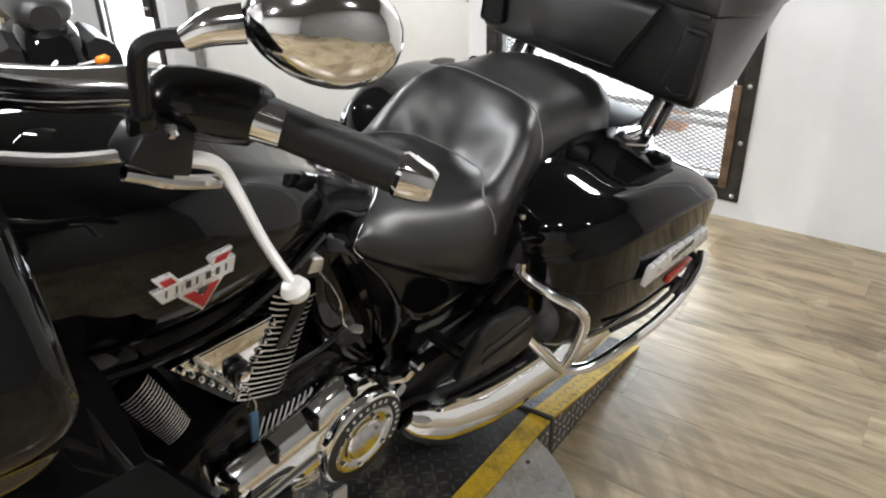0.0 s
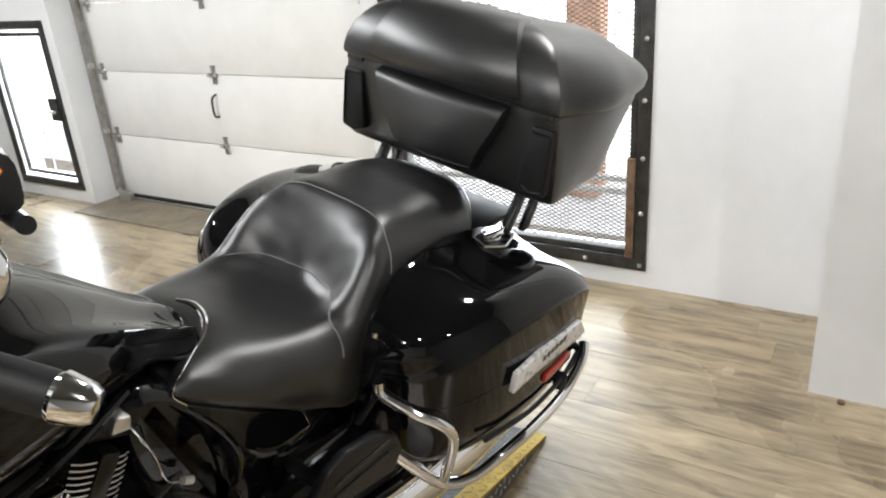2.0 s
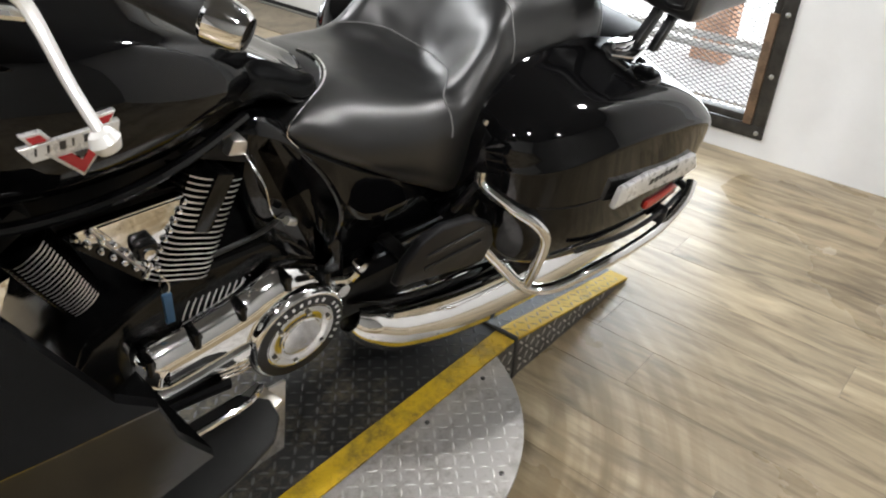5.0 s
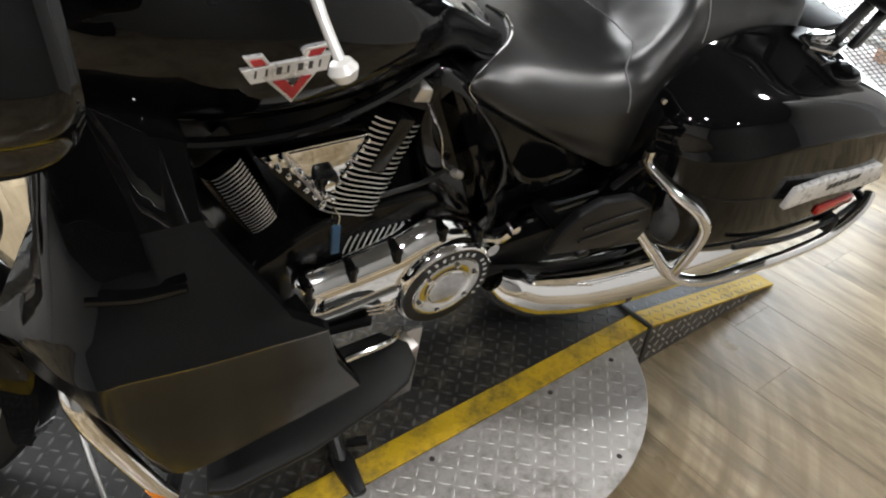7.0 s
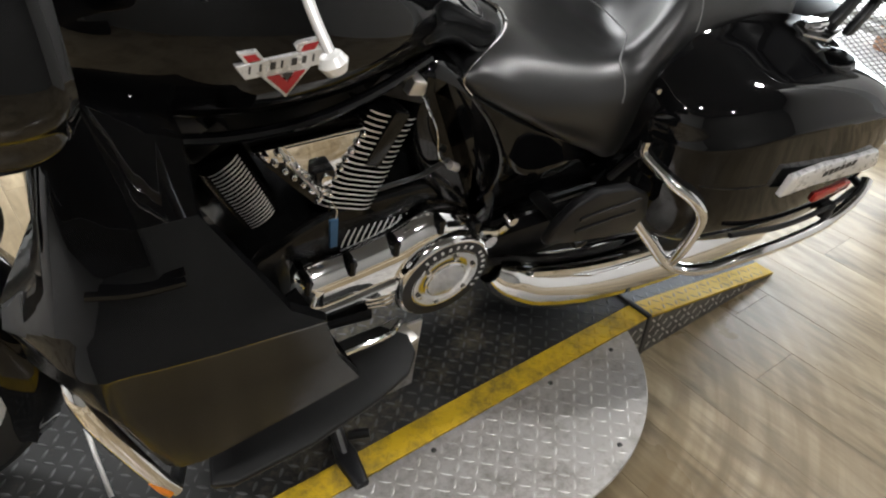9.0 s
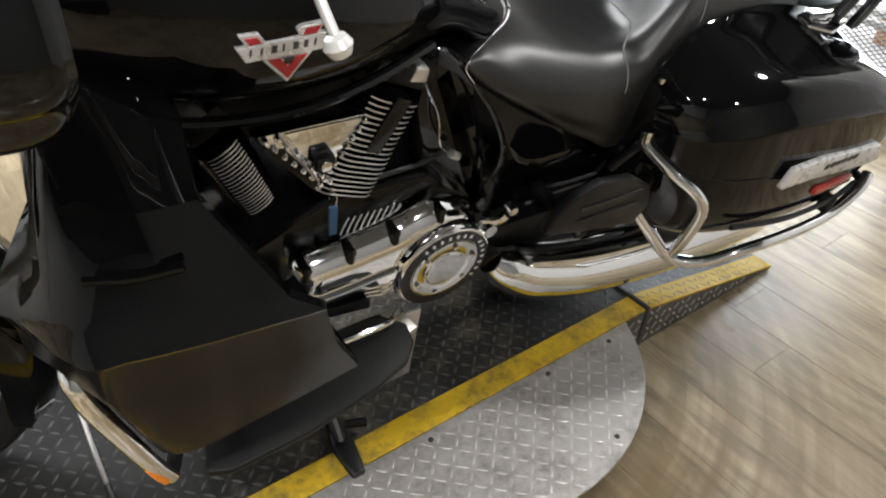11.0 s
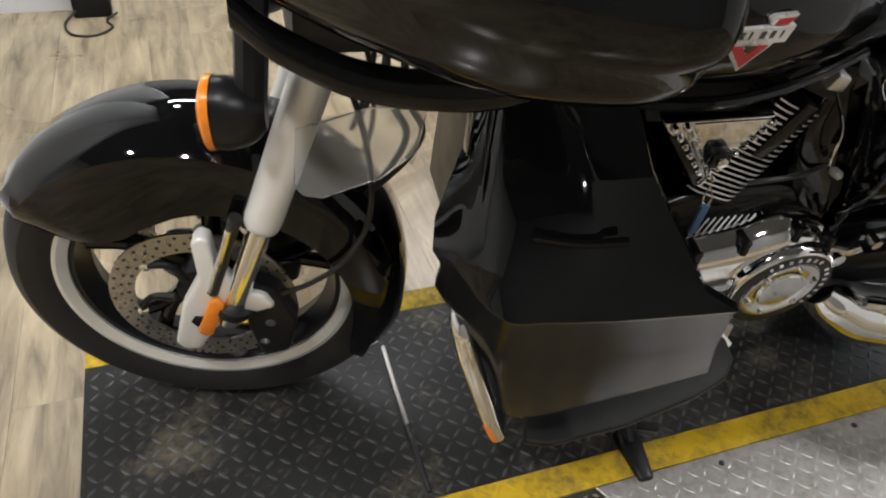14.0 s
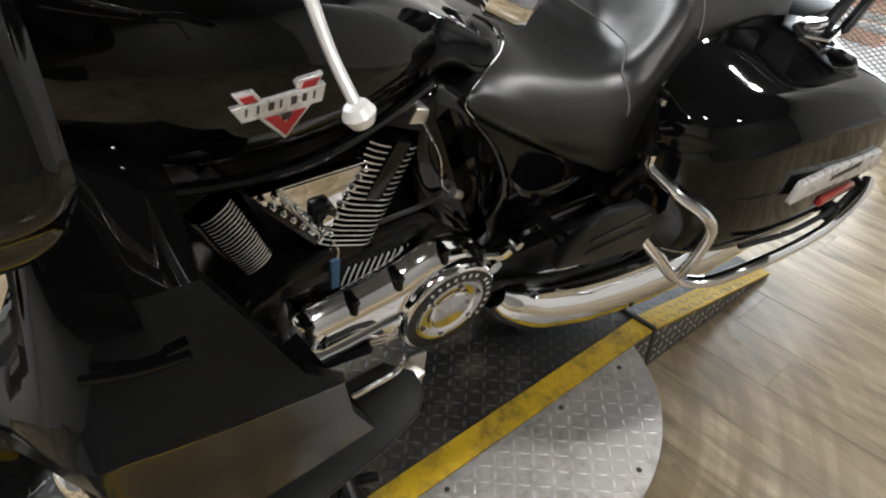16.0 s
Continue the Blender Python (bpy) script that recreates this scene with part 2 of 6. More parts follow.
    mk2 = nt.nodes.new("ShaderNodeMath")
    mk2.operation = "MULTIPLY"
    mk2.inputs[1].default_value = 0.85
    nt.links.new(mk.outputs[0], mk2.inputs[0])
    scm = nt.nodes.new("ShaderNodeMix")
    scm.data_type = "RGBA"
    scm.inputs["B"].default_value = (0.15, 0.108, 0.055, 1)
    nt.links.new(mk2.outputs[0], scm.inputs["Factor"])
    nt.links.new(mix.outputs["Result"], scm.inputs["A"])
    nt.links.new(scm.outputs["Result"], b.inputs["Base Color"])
    bp = nt.nodes.new("ShaderNodeBump")
    bp.inputs["Strength"].default_value, bp.inputs["Distance"].default_value = 0.15, 0.001
    nt.links.new(grain.outputs[0], bp.inputs["Height"])
    nt.links.new(bp.outputs[0], b.inputs["Normal"])
    return m


M_PLANK = plank_mat()


def glow(name, color, strength):
    m = bpy.data.materials.new(name)
    m.use_nodes = True
    nt = m.node_tree
    nt.nodes.remove(nt.nodes["Principled BSDF"])
    em = nt.nodes.new("ShaderNodeEmission")
    em.inputs[0].default_value, em.inputs[1].default_value = (*color, 1), strength
    nt.links.new(em.outputs[0], nt.nodes["Material Output"].inputs[0])
    return m


M_SKYCARD = glow("white_daylight", (0.96, 0.98, 1.0), 2.7)


def glass_mat():
    m = bpy.data.materials.new("clear_plastic")
    m.use_nodes = True
    b = m.node_tree.nodes["Principled BSDF"]
    b.inputs["Base Color"].default_value = (0.94, 0.94, 0.94, 1)
    b.inputs["Roughness"].default_value = 0.12
    b.inputs["Transmission Weight"].default_value = 0.9
    b.inputs["IOR"].default_value = 1.2
    return m


M_CLEAR = glass_mat()

# ---------- mesh helpers ----------
def mesh_of(name, verts, faces, smooth=35):
    me = bpy.data.meshes.new(name)
    me.from_pydata([tuple(v) for v in verts], [], faces)
    me.validate()
    bm = bmesh.new()
    bm.from_mesh(me)
    bmesh.ops.recalc_face_normals(bm, faces=bm.faces)
    bm.to_mesh(me)
    bm.free()
    if smooth:
        me.shade_smooth()
        me.set_sharp_from_angle(angle=radians(smooth))
    return me


def of_bm(name, bm, smooth=35):
    me = bpy.data.meshes.new(name)
    bmesh.ops.recalc_face_normals(bm, faces=bm.faces)
    bm.to_mesh(me)
    bm.free()
    if smooth:
        me.shade_smooth()
        me.set_sharp_from_angle(angle=radians(smooth))
    return me


def part(name, data, material, parent=None, label="", kind=""):
    """data: a mesh, or (verts, faces), or a bmesh."""
    if isinstance(data, tuple):
        data = mesh_of(name, *data)
    elif isinstance(data, bmesh.types.BMesh):
        data = of_bm(name, data)
    if not data.materials:
        data.materials.append(material)
    ob = new(name, data)
    if parent:
        ob.parent = parent
    return tagged(ob, label=label, kind=kind)


def crom(pts, k=4, closed=False):
    P = [np.array(p, float) for p in pts]
    n = len(P)
    out = []
    for i in range(n if closed else n - 1):
        if closed:
            a, b, c, d = P[i - 1], P[i], P[(i + 1) % n], P[(i + 2) % n]
        else:
            b, c = P[i], P[i + 1]
            a = P[i - 1] if i else 2 * b - c
            d = P[i + 2] if i + 2 < n else 2 * c - b
        for j in range(k):
            t = j / k
            out.append(0.5 * (2 * b + (c - a) * t + (2 * a - 5 * b + 4 * c - d) * t * t + (3 * b - a - 3 * c + d) * t ** 3))
    if not closed:
        out.append(P[-1])
    return out


def skin(rings, caps=True, closed=True):
    n = len(rings[0])
    v = [p for r in rings for p in r]
    f = []
    for i in range(len(rings) - 1):
        for j in range(n if closed else n - 1):
            a, b = i * n + j, i * n + (j + 1) % n
            f.append((a, b, b + n, a + n))
    if caps and closed:
        f += [tuple(range(n)), tuple(range((len(rings) - 1) * n, len(rings) * n))]
    return v, f


def loft(rings, along=4, around=3, caps=True):
    """Rings of equal length, smoothed along and around."""
    rr = [crom(r, around, True) for r in rings] if around > 1 else rings
    cols = [crom([r[j] for r in rr], along) for j in range(len(rr[0]))]
    return skin([[c[i] for c in cols] for i in range(len(cols[0]))], caps)


def symmetric(x, half):
    """A ring at x from a half profile (y >= 0) that runs from the top to the bottom."""
    return [(x, y, z) for y, z in half] + [(x, -y, z) for y, z in reversed(half) if abs(y) > 1e-6]


def tube(path, r, n=12, k=5, caps=True, flat=1.0):
    pts = crom(path, k) if k > 1 else [np.array(p, float) for p in path]
    rs = r if isinstance(r, (list, tuple)) else [r] * len(path)
    rs = [float(np.interp(i / (len(pts) - 1) * (len(rs) - 1), range(len(rs)), rs)) for i in range(len(pts))]
    tan = [pts[min(i + 1, len(pts) - 1)] - pts[max(i - 1, 0)] for i in range(len(pts))]
    tan = [t / (np.linalg.norm(t) + 1e-9) for t in tan]
    ref = np.array([0, 0, 1.0]) if abs(tan[0][2]) < 0.9 else np.array([0, 1.0, 0])
    u = np.cross(tan[0], ref)
    u /= np.linalg.norm(u)
    rings = []
    for p, t, q in zip(pts, tan, rs):
        u = u - t * np.dot(u, t)
        u /= np.linalg.norm(u)
        w = np.cross(t, u)
        rings.append([p + q * (math.cos(a) * u + flat * math.sin(a) * w) for a in np.arange(n) * 2 * math.pi / n])
    return skin(rings, caps)


def box(lo, hi, bevel=0.0, seg=2):
    bm = bmesh.new()
    bmesh.ops.create_cube(bm, size=1)
    lo, hi = Vector(lo), Vector(hi)
    for v in bm.verts:
        v.co = Vector([(lo[i] + hi[i]) / 2 + v.co[i] * (hi[i] - lo[i]) for i in range(3)])
    if bevel:
        bmesh.ops.bevel(bm, geom=bm.edges[:], offset=bevel, segments=seg, profile=0.5, affect="EDGES")
    return bm


def slab(poly, axis, a, b, bevel=0.0, seg=2):
    """A polygon in the two other axes, extruded along axis from a to b. It may give its own third value as an offset."""
    bm = bmesh.new()
    i = "xyz".index(axis)
    def put(p, h):
        q = list(p[:2])
        q.insert(i, h + (p[2] if len(p) > 2 else 0))
        return bm.verts.new(q)
    A, B = [put(p, a) for p in poly], [put(p, b) for p in poly]
    n = len(poly)
    bm.faces.new(A)
    bm.faces.new(B)
    for j in range(n):
        bm.faces.new((A[j], A[(j + 1) % n], B[(j + 1) % n], B[j]))
    bmesh.ops.recalc_face_normals(bm, faces=bm.faces)
    if bevel:
        bmesh.ops.bevel(bm, geom=bm.edges[:], offset=bevel, segments=seg, profile=0.5, affect="EDGES")
    return bm


def domed(poly, levels, k=4):
    """A smooth outline in x and z, stepped inwards: levels of (inset, y)."""
    P = [q[:2] for q in crom([(a, b, 0.0) for a, b in poly], k, True)]
    n = len(P)
    area2 = sum(P[i][0] * P[(i + 1) % n][1] - P[(i + 1) % n][0] * P[i][1] for i in range(n))
    sgn = 1 if area2 > 0 else -1
    nor = []
    for i in range(n):
        t = P[(i + 1) % n] - P[i - 1]
        t = t / (np.linalg.norm(t) + 1e-9)
        nor.append(sgn * np.array((-t[1], t[0])))
    return skin([[(P[i][0] + nor[i][0] * d, y, P[i][1] + nor[i][1] * d) for i in range(n)] for d, y in levels])


def lathe(profile, axis_from, axis_dir, n=40, closed=False):
    """profile: (distance along, radius)."""
    d = np.array(axis_dir, float)
    d /= np.linalg.norm(d)
    ref = np.array([0, 0, 1.0]) if abs(d[2]) < 0.9 else np.array([1.0, 0, 0])
    u = np.cross(ref, d)
    u /= np.linalg.norm(u)
    w = np.cross(d, u)
    o = np.array(axis_from, float)
    rings = [[o + s * d + r * (math.cos(a) * u + math.sin(a) * w) for a in np.arange(n) * 2 * math.pi / n] for s, r in profile]
    if closed:
        rings.append(rings[0])
    return skin(rings, not closed)


def join(*items):
    v, f = [], []
    for a, b in items:
        o = len(v)
        v += list(a)
        f += [tuple(i + o for i in q) for q in b]
    return v, f


def thing(name, label, category, m=None, group="", kind=""):
    ob = new(name)
    ob.empty_display_size = 0.1
    if m is not None:
        ob.matrix_world = m
    return tagged(ob, label, category, group, kind)

# ---------- the room ----------
CEIL = 2.6
GARAGE_X, DOOR_X = 2.73, 2.545


def wall(name, lo, hi, label, paint=None):
    return part(name, box(lo, hi), paint or M_WALL, None, label, "structure")


def wall_with_hole(name, x0, x1, y0, y1, hy0, hy1, hz0, hz1, label):
    bm = bmesh.new()
    for lo, hi in (((x0, y0, 0), (x1, hy0, CEIL)), ((x0, hy1, 0), (x1, y1, CEIL)), ((x0, hy0, 0), (x1, hy1, hz0)), ((x0, hy0, hz1), (x1, hy1, CEIL))):
        b = box(lo, hi)
        me = bpy.data.meshes.new("piece")
        b.to_mesh(me)
        b.free()
        bm.from_mesh(me)
        bpy.data.meshes.remove(me)
    return part(name, bm, M_WALL, None, label, "structure")


part("floor", box((-4.2, -3.7, -0.15), (3.2, 5.7, -0.006)), M_MAT, None, "floor under the worn oak-look vinyl planks", "structure")
bpy.data.objects["floor"].name = "floor"
part("ceiling", box((-4.2, -3.7, CEIL), (3.2, 5.7, CEIL + 0.1)), M_CEIL, None, "plain grey ceiling", "structure")
wall_with_hole("wall_east", WALL_X, WALL_X + 0.16, -0.925, 1.07, -0.205, 0.92, 0.12, 1.215, "white painted wall with a barred low window")
wall("wall_column", (2.135, -3.7, 0), (2.9, -0.925, CEIL), "white painted wall that stands out beside the window")
wall("wall_garage_header", (WALL_X, 1.07, 2.2), (WALL_X + 0.16, 3.235, CEIL), "white wall above the garage door")
wall_with_hole("wall_door", DOOR_X, DOOR_X + 0.14, 3.235, 5.6, 3.36, 3.94, 0.13, 1.075, "white painted wall with a glazed door")
wall("wall_garage_jamb", (DOOR_X + 0.14, 3.235, 0), (2.86, 3.33, CEIL), "white jamb beside the garage door")
wall("wall_north", (-4.2, 5.6, 0), (3.2, 5.7, CEIL), "plain white wall")
wall("wall_south", (-4.2, -3.7, 0), (2.135, -3.6, CEIL), "plain grey wall", M_DARKWALL)
wall("wall_west", (-4.2, -3.6, 0), (-4.1, 5.6, CEIL), "plain white wall")
wall("wall_partition", (-4.1, 0.55, 0), (-1.035, 1.62, CEIL), "white painted partition end near the lift")
wall("wall_back", (-4.1, 2.345, 0), (-0.72, 2.5, CEIL), "white painted wall behind the partition")
part("baseboard", box((-1.035, 0.55, 0), (-1.023, 1.615, 0.012), 0.002), M_PLASTIC, None, "thin dark joint at the foot of the wall", "structure")

# daylight outside the openings
part("backdrop", box((4.4, -3.0, -0.5), (4.45, 7.0, 4.5)), M_SKYCARD, None, "overcast daylight outside", "structure")
post = thing("outside_post", "orange-brown brick pier outside the barred window", "pier")
part("shaft", box((3.95, 0.42, -0.1), (4.1, 0.62, 2.6), 0.01), M_BRICK, post)
step = thing("outside_rail", "grey steel rail outside the barred window", "rail")
part("rail_bar", box((3.3, -0.9, 0.17), (3.34, 1.4, 0.20), 0.004), M_GALV, step)
for y in (-0.88, 1.36):
    part("rail_leg", box((3.305, y, -0.1), (3.335, y + 0.03, 0.171), 0.003), M_GALV, step)
    part("rail_leg", box((3.705, y, -0.1), (3.735, y + 0.03, 0.101), 0.003), M_GALV, step)
part("rail_bar", box((3.7, -0.9, 0.10), (3.74, 1.4, 0.13), 0.004), M_GALV, step)
part("ground", box((2.9, -3.0, -0.3), (4.4, 7.0, -0.1)), mat("pale_ground", (0.78, 0.78, 0.77), 0.8, var=0.2, scale=6, bump=0.2, bscale=40), None, "pale pavement outside", "structure")

# barred window
win = thing("window_1", "low window in a dark bolted steel frame with expanded mesh", "window", kind="structure")
def frame_of(win, x, y0, y1, z0, z1, w, d, material, name):
    for lo, hi in (((x - d, y0, z0), (x, y1, z0 + w)), ((x - d, y0, z1 - w), (x, y1, z1)), ((x - d, y0, z0 + w), (x, y0 + w, z1 - w)), ((x - d, y1 - w, z0 + w), (x, y1, z1 - w))):
        part(name, box(lo, hi, 0.003), material, win)
frame_of(win, WALL_X, -0.252, 0.966, 0.076, 1.262, 0.052, 0.012, M_STEEL, "window_frame")
frame_of(win, WALL_X + 0.05, -0.2, 0.915, 0.128, 1.21, 0.03, 0.05, M_STEEL, "inner_frame")
for k in range(47):
    part("slot_rung", box((WALL_X + 0.0205, -0.1885, 0.165 + k * 0.022), (WALL_X + 0.03, -0.1815, 0.176 + k * 0.022)), M_STEEL, win)
part("wood_stop", box((WALL_X - 0.02, -0.199, 0.13), (WALL_X - 0.003, -0.165, 0.55), 0.003), M_RUST, win, "worn brown wooden stop")
bolt = lathe([(0, 0.0095), (0.003, 0.0095), (0.006, 0.006), (0.007, 0.001)], (0, 0, 0), (-1, 0, 0), 10)
bolt_mesh = mesh_of("bolt", *bolt)
bolt_mesh.materials.append(M_GALV)
for y in (-0.226, 0.94):
    for k in range(6):
        o = part("bolt", bolt_mesh, M_GALV, win)
        o.location = (WALL_X - 0.012, y, 0.10 + k * 0.226)
for z in (0.1, 1.236):
    for k in range(1, 5):
        o = part("bolt", bolt_mesh, M_GALV, win)
        o.location = (WALL_X - 0.012, -0.226 + k * 0.233, z)
# perforated strip at the side of the mesh
def expanded(y0, y1, z0, z1, x, cy, cz, s):
    v, f = [], []
    ny, nz = int((y1 - y0) / cy), int((z1 - z0) / cz)
    def strand(a, b):
        d = np.array(b) - np.array(a)
        d = d / np.linalg.norm(d)
        n = np.array([0, -d[2], d[1]]) * s / 2
        t = np.array([s * 0.9, 0, 0])
        o = len(v)
        for p in (a, b):
            p = np.array(p)
            v.extend([p + n, p - n, p - n + t, p + n + t])
        f.extend([(o, o + 1, o + 5, o + 4), (o + 1, o + 2, o + 6, o + 5), (o + 2, o + 3, o + 7, o + 6), (o + 3, o, o + 4, o + 7)])
    for i in range(ny):
        for j in range(nz):
            a, b = y0 + i * cy, z0 + j * cz
            strand((x, a, b + cz / 2), (x, a + cy / 2, b + cz))
            strand((x, a + cy / 2, b + cz), (x, a + cy, b + cz / 2))
            strand((x, a + cy, b + cz / 2), (x, a + cy / 2, b))
            strand((x, a + cy / 2, b), (x, a, b + cz / 2))
    return v, f
ex = mesh_of("mesh_screen", *expanded(-0.17, 0.886, 0.155, 1.18, WALL_X + 0.035, 0.033, 0.0175, 0.0029), smooth=0)
part("mesh_screen", ex, M_MESH, win, "expanded steel mesh", "stuff")

# sectional garage door
gd = thing("garage_door", "closed white sectional garage door with steel hinges", "garage door", kind="structure")
SEC = 0.393
for k in range(6):
    part("panel", box((GARAGE_X, 1.02, 0.022 + k * SEC), (GARAGE_X + 0.045, 3.2, 0.018 + (k + 1) * SEC), 0.004), M_GARAGE, gd)
part("bottom_seal", box((GARAGE_X - 0.004, 1.02, 0.004), (GARAGE_X + 0.04, 3.19, 0.03), 0.004), M_WIRE, gd, "black rubber bottom seal")
part("light_strip", box((GARAGE_X - 0.03, 1.05, 0.0), (GARAGE_X - 0.012, 3.1, 0.012), 0.002), M_GALV, gd, "bright metal floor strip")


def hinge(y, z, turn=0):
    h = part("hinge", slab([(-0.022, -0.05), (0.022, -0.05), (0.012, -0.015), (0.03, 0), (0.012, 0.015), (0.02, 0.05), (-0.02, 0.05), (-0.012, 0.015), (-0.03, 0), (-0.012, -0.015)], "x", -0.006, 0, 0.0015, 1), M_GALV, gd, "galvanised hinge plate")
    h.location = (GARAGE_X, y, z)
    k = part("hinge_pin", join(lathe([(-0.028, 0.011), (0.028, 0.011)], (-0.02, 0, 0), (0, 1, 0), 12), lathe([(0, 0.013), (0.018, 0.013)], (-0.035, -0.0, -0.004), (0, 0, 1), 12)), M_GALV, h)
for k in range(1, 6):
    for y in (2.15, 3.11, 1.10):
        hinge(y, 0.02 + k * SEC)
part("pull_handle", tube([(GARAGE_X - 0.004, 2.165, 0.575), (GARAGE_X - 0.03, 2.168, 0.585), (GARAGE_X - 0.035, 2.17, 0.64), (GARAGE_X - 0.03, 2.166, 0.685), (GARAGE_X - 0.004, 2.16, 0.70)], 0.006, 8), M_STEEL, gd, "dark pull handle")
track = part("track", box((GARAGE_X - 0.05, 3.15, 0.05), (GARAGE_X - 0.02, 3.205, 2.4), 0.004), mat("track_grey", (0.3, 0.29, 0.27), 0.45, 0.5, var=0.3, scale=20), gd, "grey steel roller track")
for k in range(6):
    part("track_roller", lathe([(-0.03, 0.008), (-0.012, 0.008), (-0.012, 0.018), (0.012, 0.018)], (GARAGE_X - 0.06, 3.13, 0.06 + k * SEC), (0, 1, 0), 14), M_GALV, gd)
part("floor_bracket", box((GARAGE_X - 0.09, 3.02, 0.003), (GARAGE_X - 0.05, 3.12, 0.07), 0.006), M_GALV, gd)

# glazed door in the side wall
dr = thing("door_1", "closed glazed door in a black steel frame with a lock box", "door", kind="structure")
frame_of(dr, DOOR_X, 3.31, 3.99, 0.082, 1.125, 0.045, 0.012, M_STEEL, "door_frame")
frame_of(dr, DOOR_X + 0.03, 3.375, 3.925, 0.15, 1.055, 0.022, 0.02, M_STEEL, "inner_frame")
part("lock_box", box((DOOR_X - 0.03, 3.34, 0.53), (DOOR_X - 0.0125, 3.42, 0.67), 0.004), M_STEEL, dr, "black lock box")
part("latch_bar", tube([(DOOR_X - 0.045, 3.35, 0.59), (DOOR_X - 0.045, 3.41, 0.585)], 0.009, 8, 1), M_BRUSHED, dr, "bright latch")
part("hinge", box((DOOR_X - 0.03, 3.95, 0.98), (DOOR_X - 0.0125, 4.02, 1.01), 0.003), M_STEEL, dr)
part("bar", box((DOOR_X + 0.02, 3.62, 0.16), (DOOR_X + 0.03, 3.632, 1.05), 0.002), M_BRUSHED, dr, "pale upright bar")

th = part("door_mat", box((2.375, 1.5, 0.0), (2.69, 3.215, 0.007), 0.002), M_MAT, None, "worn brown threshold mat before the garage door")
tagged(th, category="mat")

# black charger box with a cord on the floor
ch = thing("charger_box", "small black charger box with a looped cord", "charger")
part("body", box((-0.80, 2.25, 0.0), (-0.66, 2.335, 0.14), 0.008), M_PLASTIC, ch)
part("cord", tube([(-0.79, 2.25, 0.03), (-0.83, 2.18, 0.006), (-0.80, 2.08, 0.005), (-0.72, 2.06, 0.005), (-0.66, 2.13, 0.005), (-0.68, 2.2, 0.005), (-0.64, 2.24, 0.02)], 0.005, 8), M_WIRE, ch)
pb = part("pebble", lathe([(0, 0.004), (0.004, 0.011), (0.011, 0.011), (0.016, 0.003)], (2.105, -1.02, 0.0), (0, 0, 1), 10), M_RUST, None, "small dark brown stone on the floor")
tagged(pb, category="stone")

# ceiling downlights
def downlight(x, y, watts):
    d = thing("downlight", "round recessed ceiling downlight, lit", "ceiling light", group="ceiling downlights")
    d.location = (x, y, CEIL)
    part("trim_ring", lathe([(-0.004, 0.10), (-0.012, 0.095), (-0.012, 0.075), (-0.002, 0.072)], (0, 0, 0), (0, 0, 1), 24), M_CEIL, d)
    l = bpy.data.lights.new("downlight_lamp", "AREA")
    l.shape, l.size, l.energy, l.color = "DISK", 0.13, watts, (1.0, 0.985, 0.968)
    ob = new("downlight_lamp", l)
    ob.matrix_world = pose(x, y, CEIL - 0.02)
# those at y 3.0, 3.5 and -2.5 are added, unseen, only for brightness
for x, y, w in ((1.95, -0.68, 27), (-1.0, -1.15, 30), (-2.2, -0.5, 55), (-0.62, 1.45, 6), (-1.0, 3.0, 6), (1.2, 3.5, 26), (0.0, -2.5, 40)):
    downlight(x, y, w)
# long tube fitting over the passage behind the lift
strip = thing("strip_light", "long white ceiling strip light, lit", "ceiling light")
strip.location = (0.25, 1.95, CEIL)
part("housing", box((-1.03, -0.085, -0.05), (1.03, 0.085, 0.0), 0.008), M_GARAGE, strip)
for x in (-1.035, 1.015):
    part("end_cap", box((x, -0.08, -0.058), (x + 0.02, 0.08, -0.002), 0.004), M_GALV, strip)
area("strip_lamp", pose(0.25, 1.95, CEIL - 0.055), 2.0, 0.14, 86, (0.97, 0.985, 1.0))

# ---------- the lift ----------
H = 0.125
LX0, LX1, RX = -0.685, 1.0, 1.565
LY0, LY1, STRIPE = -0.29, 0.262, 0.056
lift = thing("motorcycle_lift", "low steel lift table with worn black tread plate and yellow edges", "lift table")
part("platform", box((LX0, LY0 + 0.003, 0.012), (LX1 - 0.006, LY1 - 0.003, H - 0.003), 0.003), M_PLATE_DK, lift, "worn black tread plate table")
part("base_frame", box((LX0 + 0.05, LY0 + 0.03, 0.0), (LX1 - 0.05, LY1 - 0.03, 0.014), 0.002), M_STEEL, lift)
part("edge_stripe", box((LX0, LY0, H - 0.005), (LX1 - 0.008, LY0 + STRIPE, H), 0.0015), M_YELLOW, lift, "worn yellow painted edge")
part("edge_stripe", box((LX0, LY1 - STRIPE, H - 0.005), (LX1 - 0.008, LY1, H), 0.0015), M_YELLOW, lift, "worn yellow painted edge")
part("top_sheet", box((LX0, LY0 + STRIPE + 0.0005, H - 0.005), (LX1 - 0.008, LY1 - STRIPE - 0.0005, H), 0.001), M_PLATE_DK, lift)
part("side_skirt", box((LX0, LY0 - 0.0005, 0.014), (LX1 - 0.008, LY0 + 0.0028, H - 0.006), 0.001), M_PLATE_MID, lift, "bright tread plate side")
part("joint_gap", box((LX1 - 0.0075, LY0 - 0.002, 0.004), (LX1 + 0.006, LY1, H + 0.0035), 0.001), M_WIRE, lift, "black strap over the ramp joint")


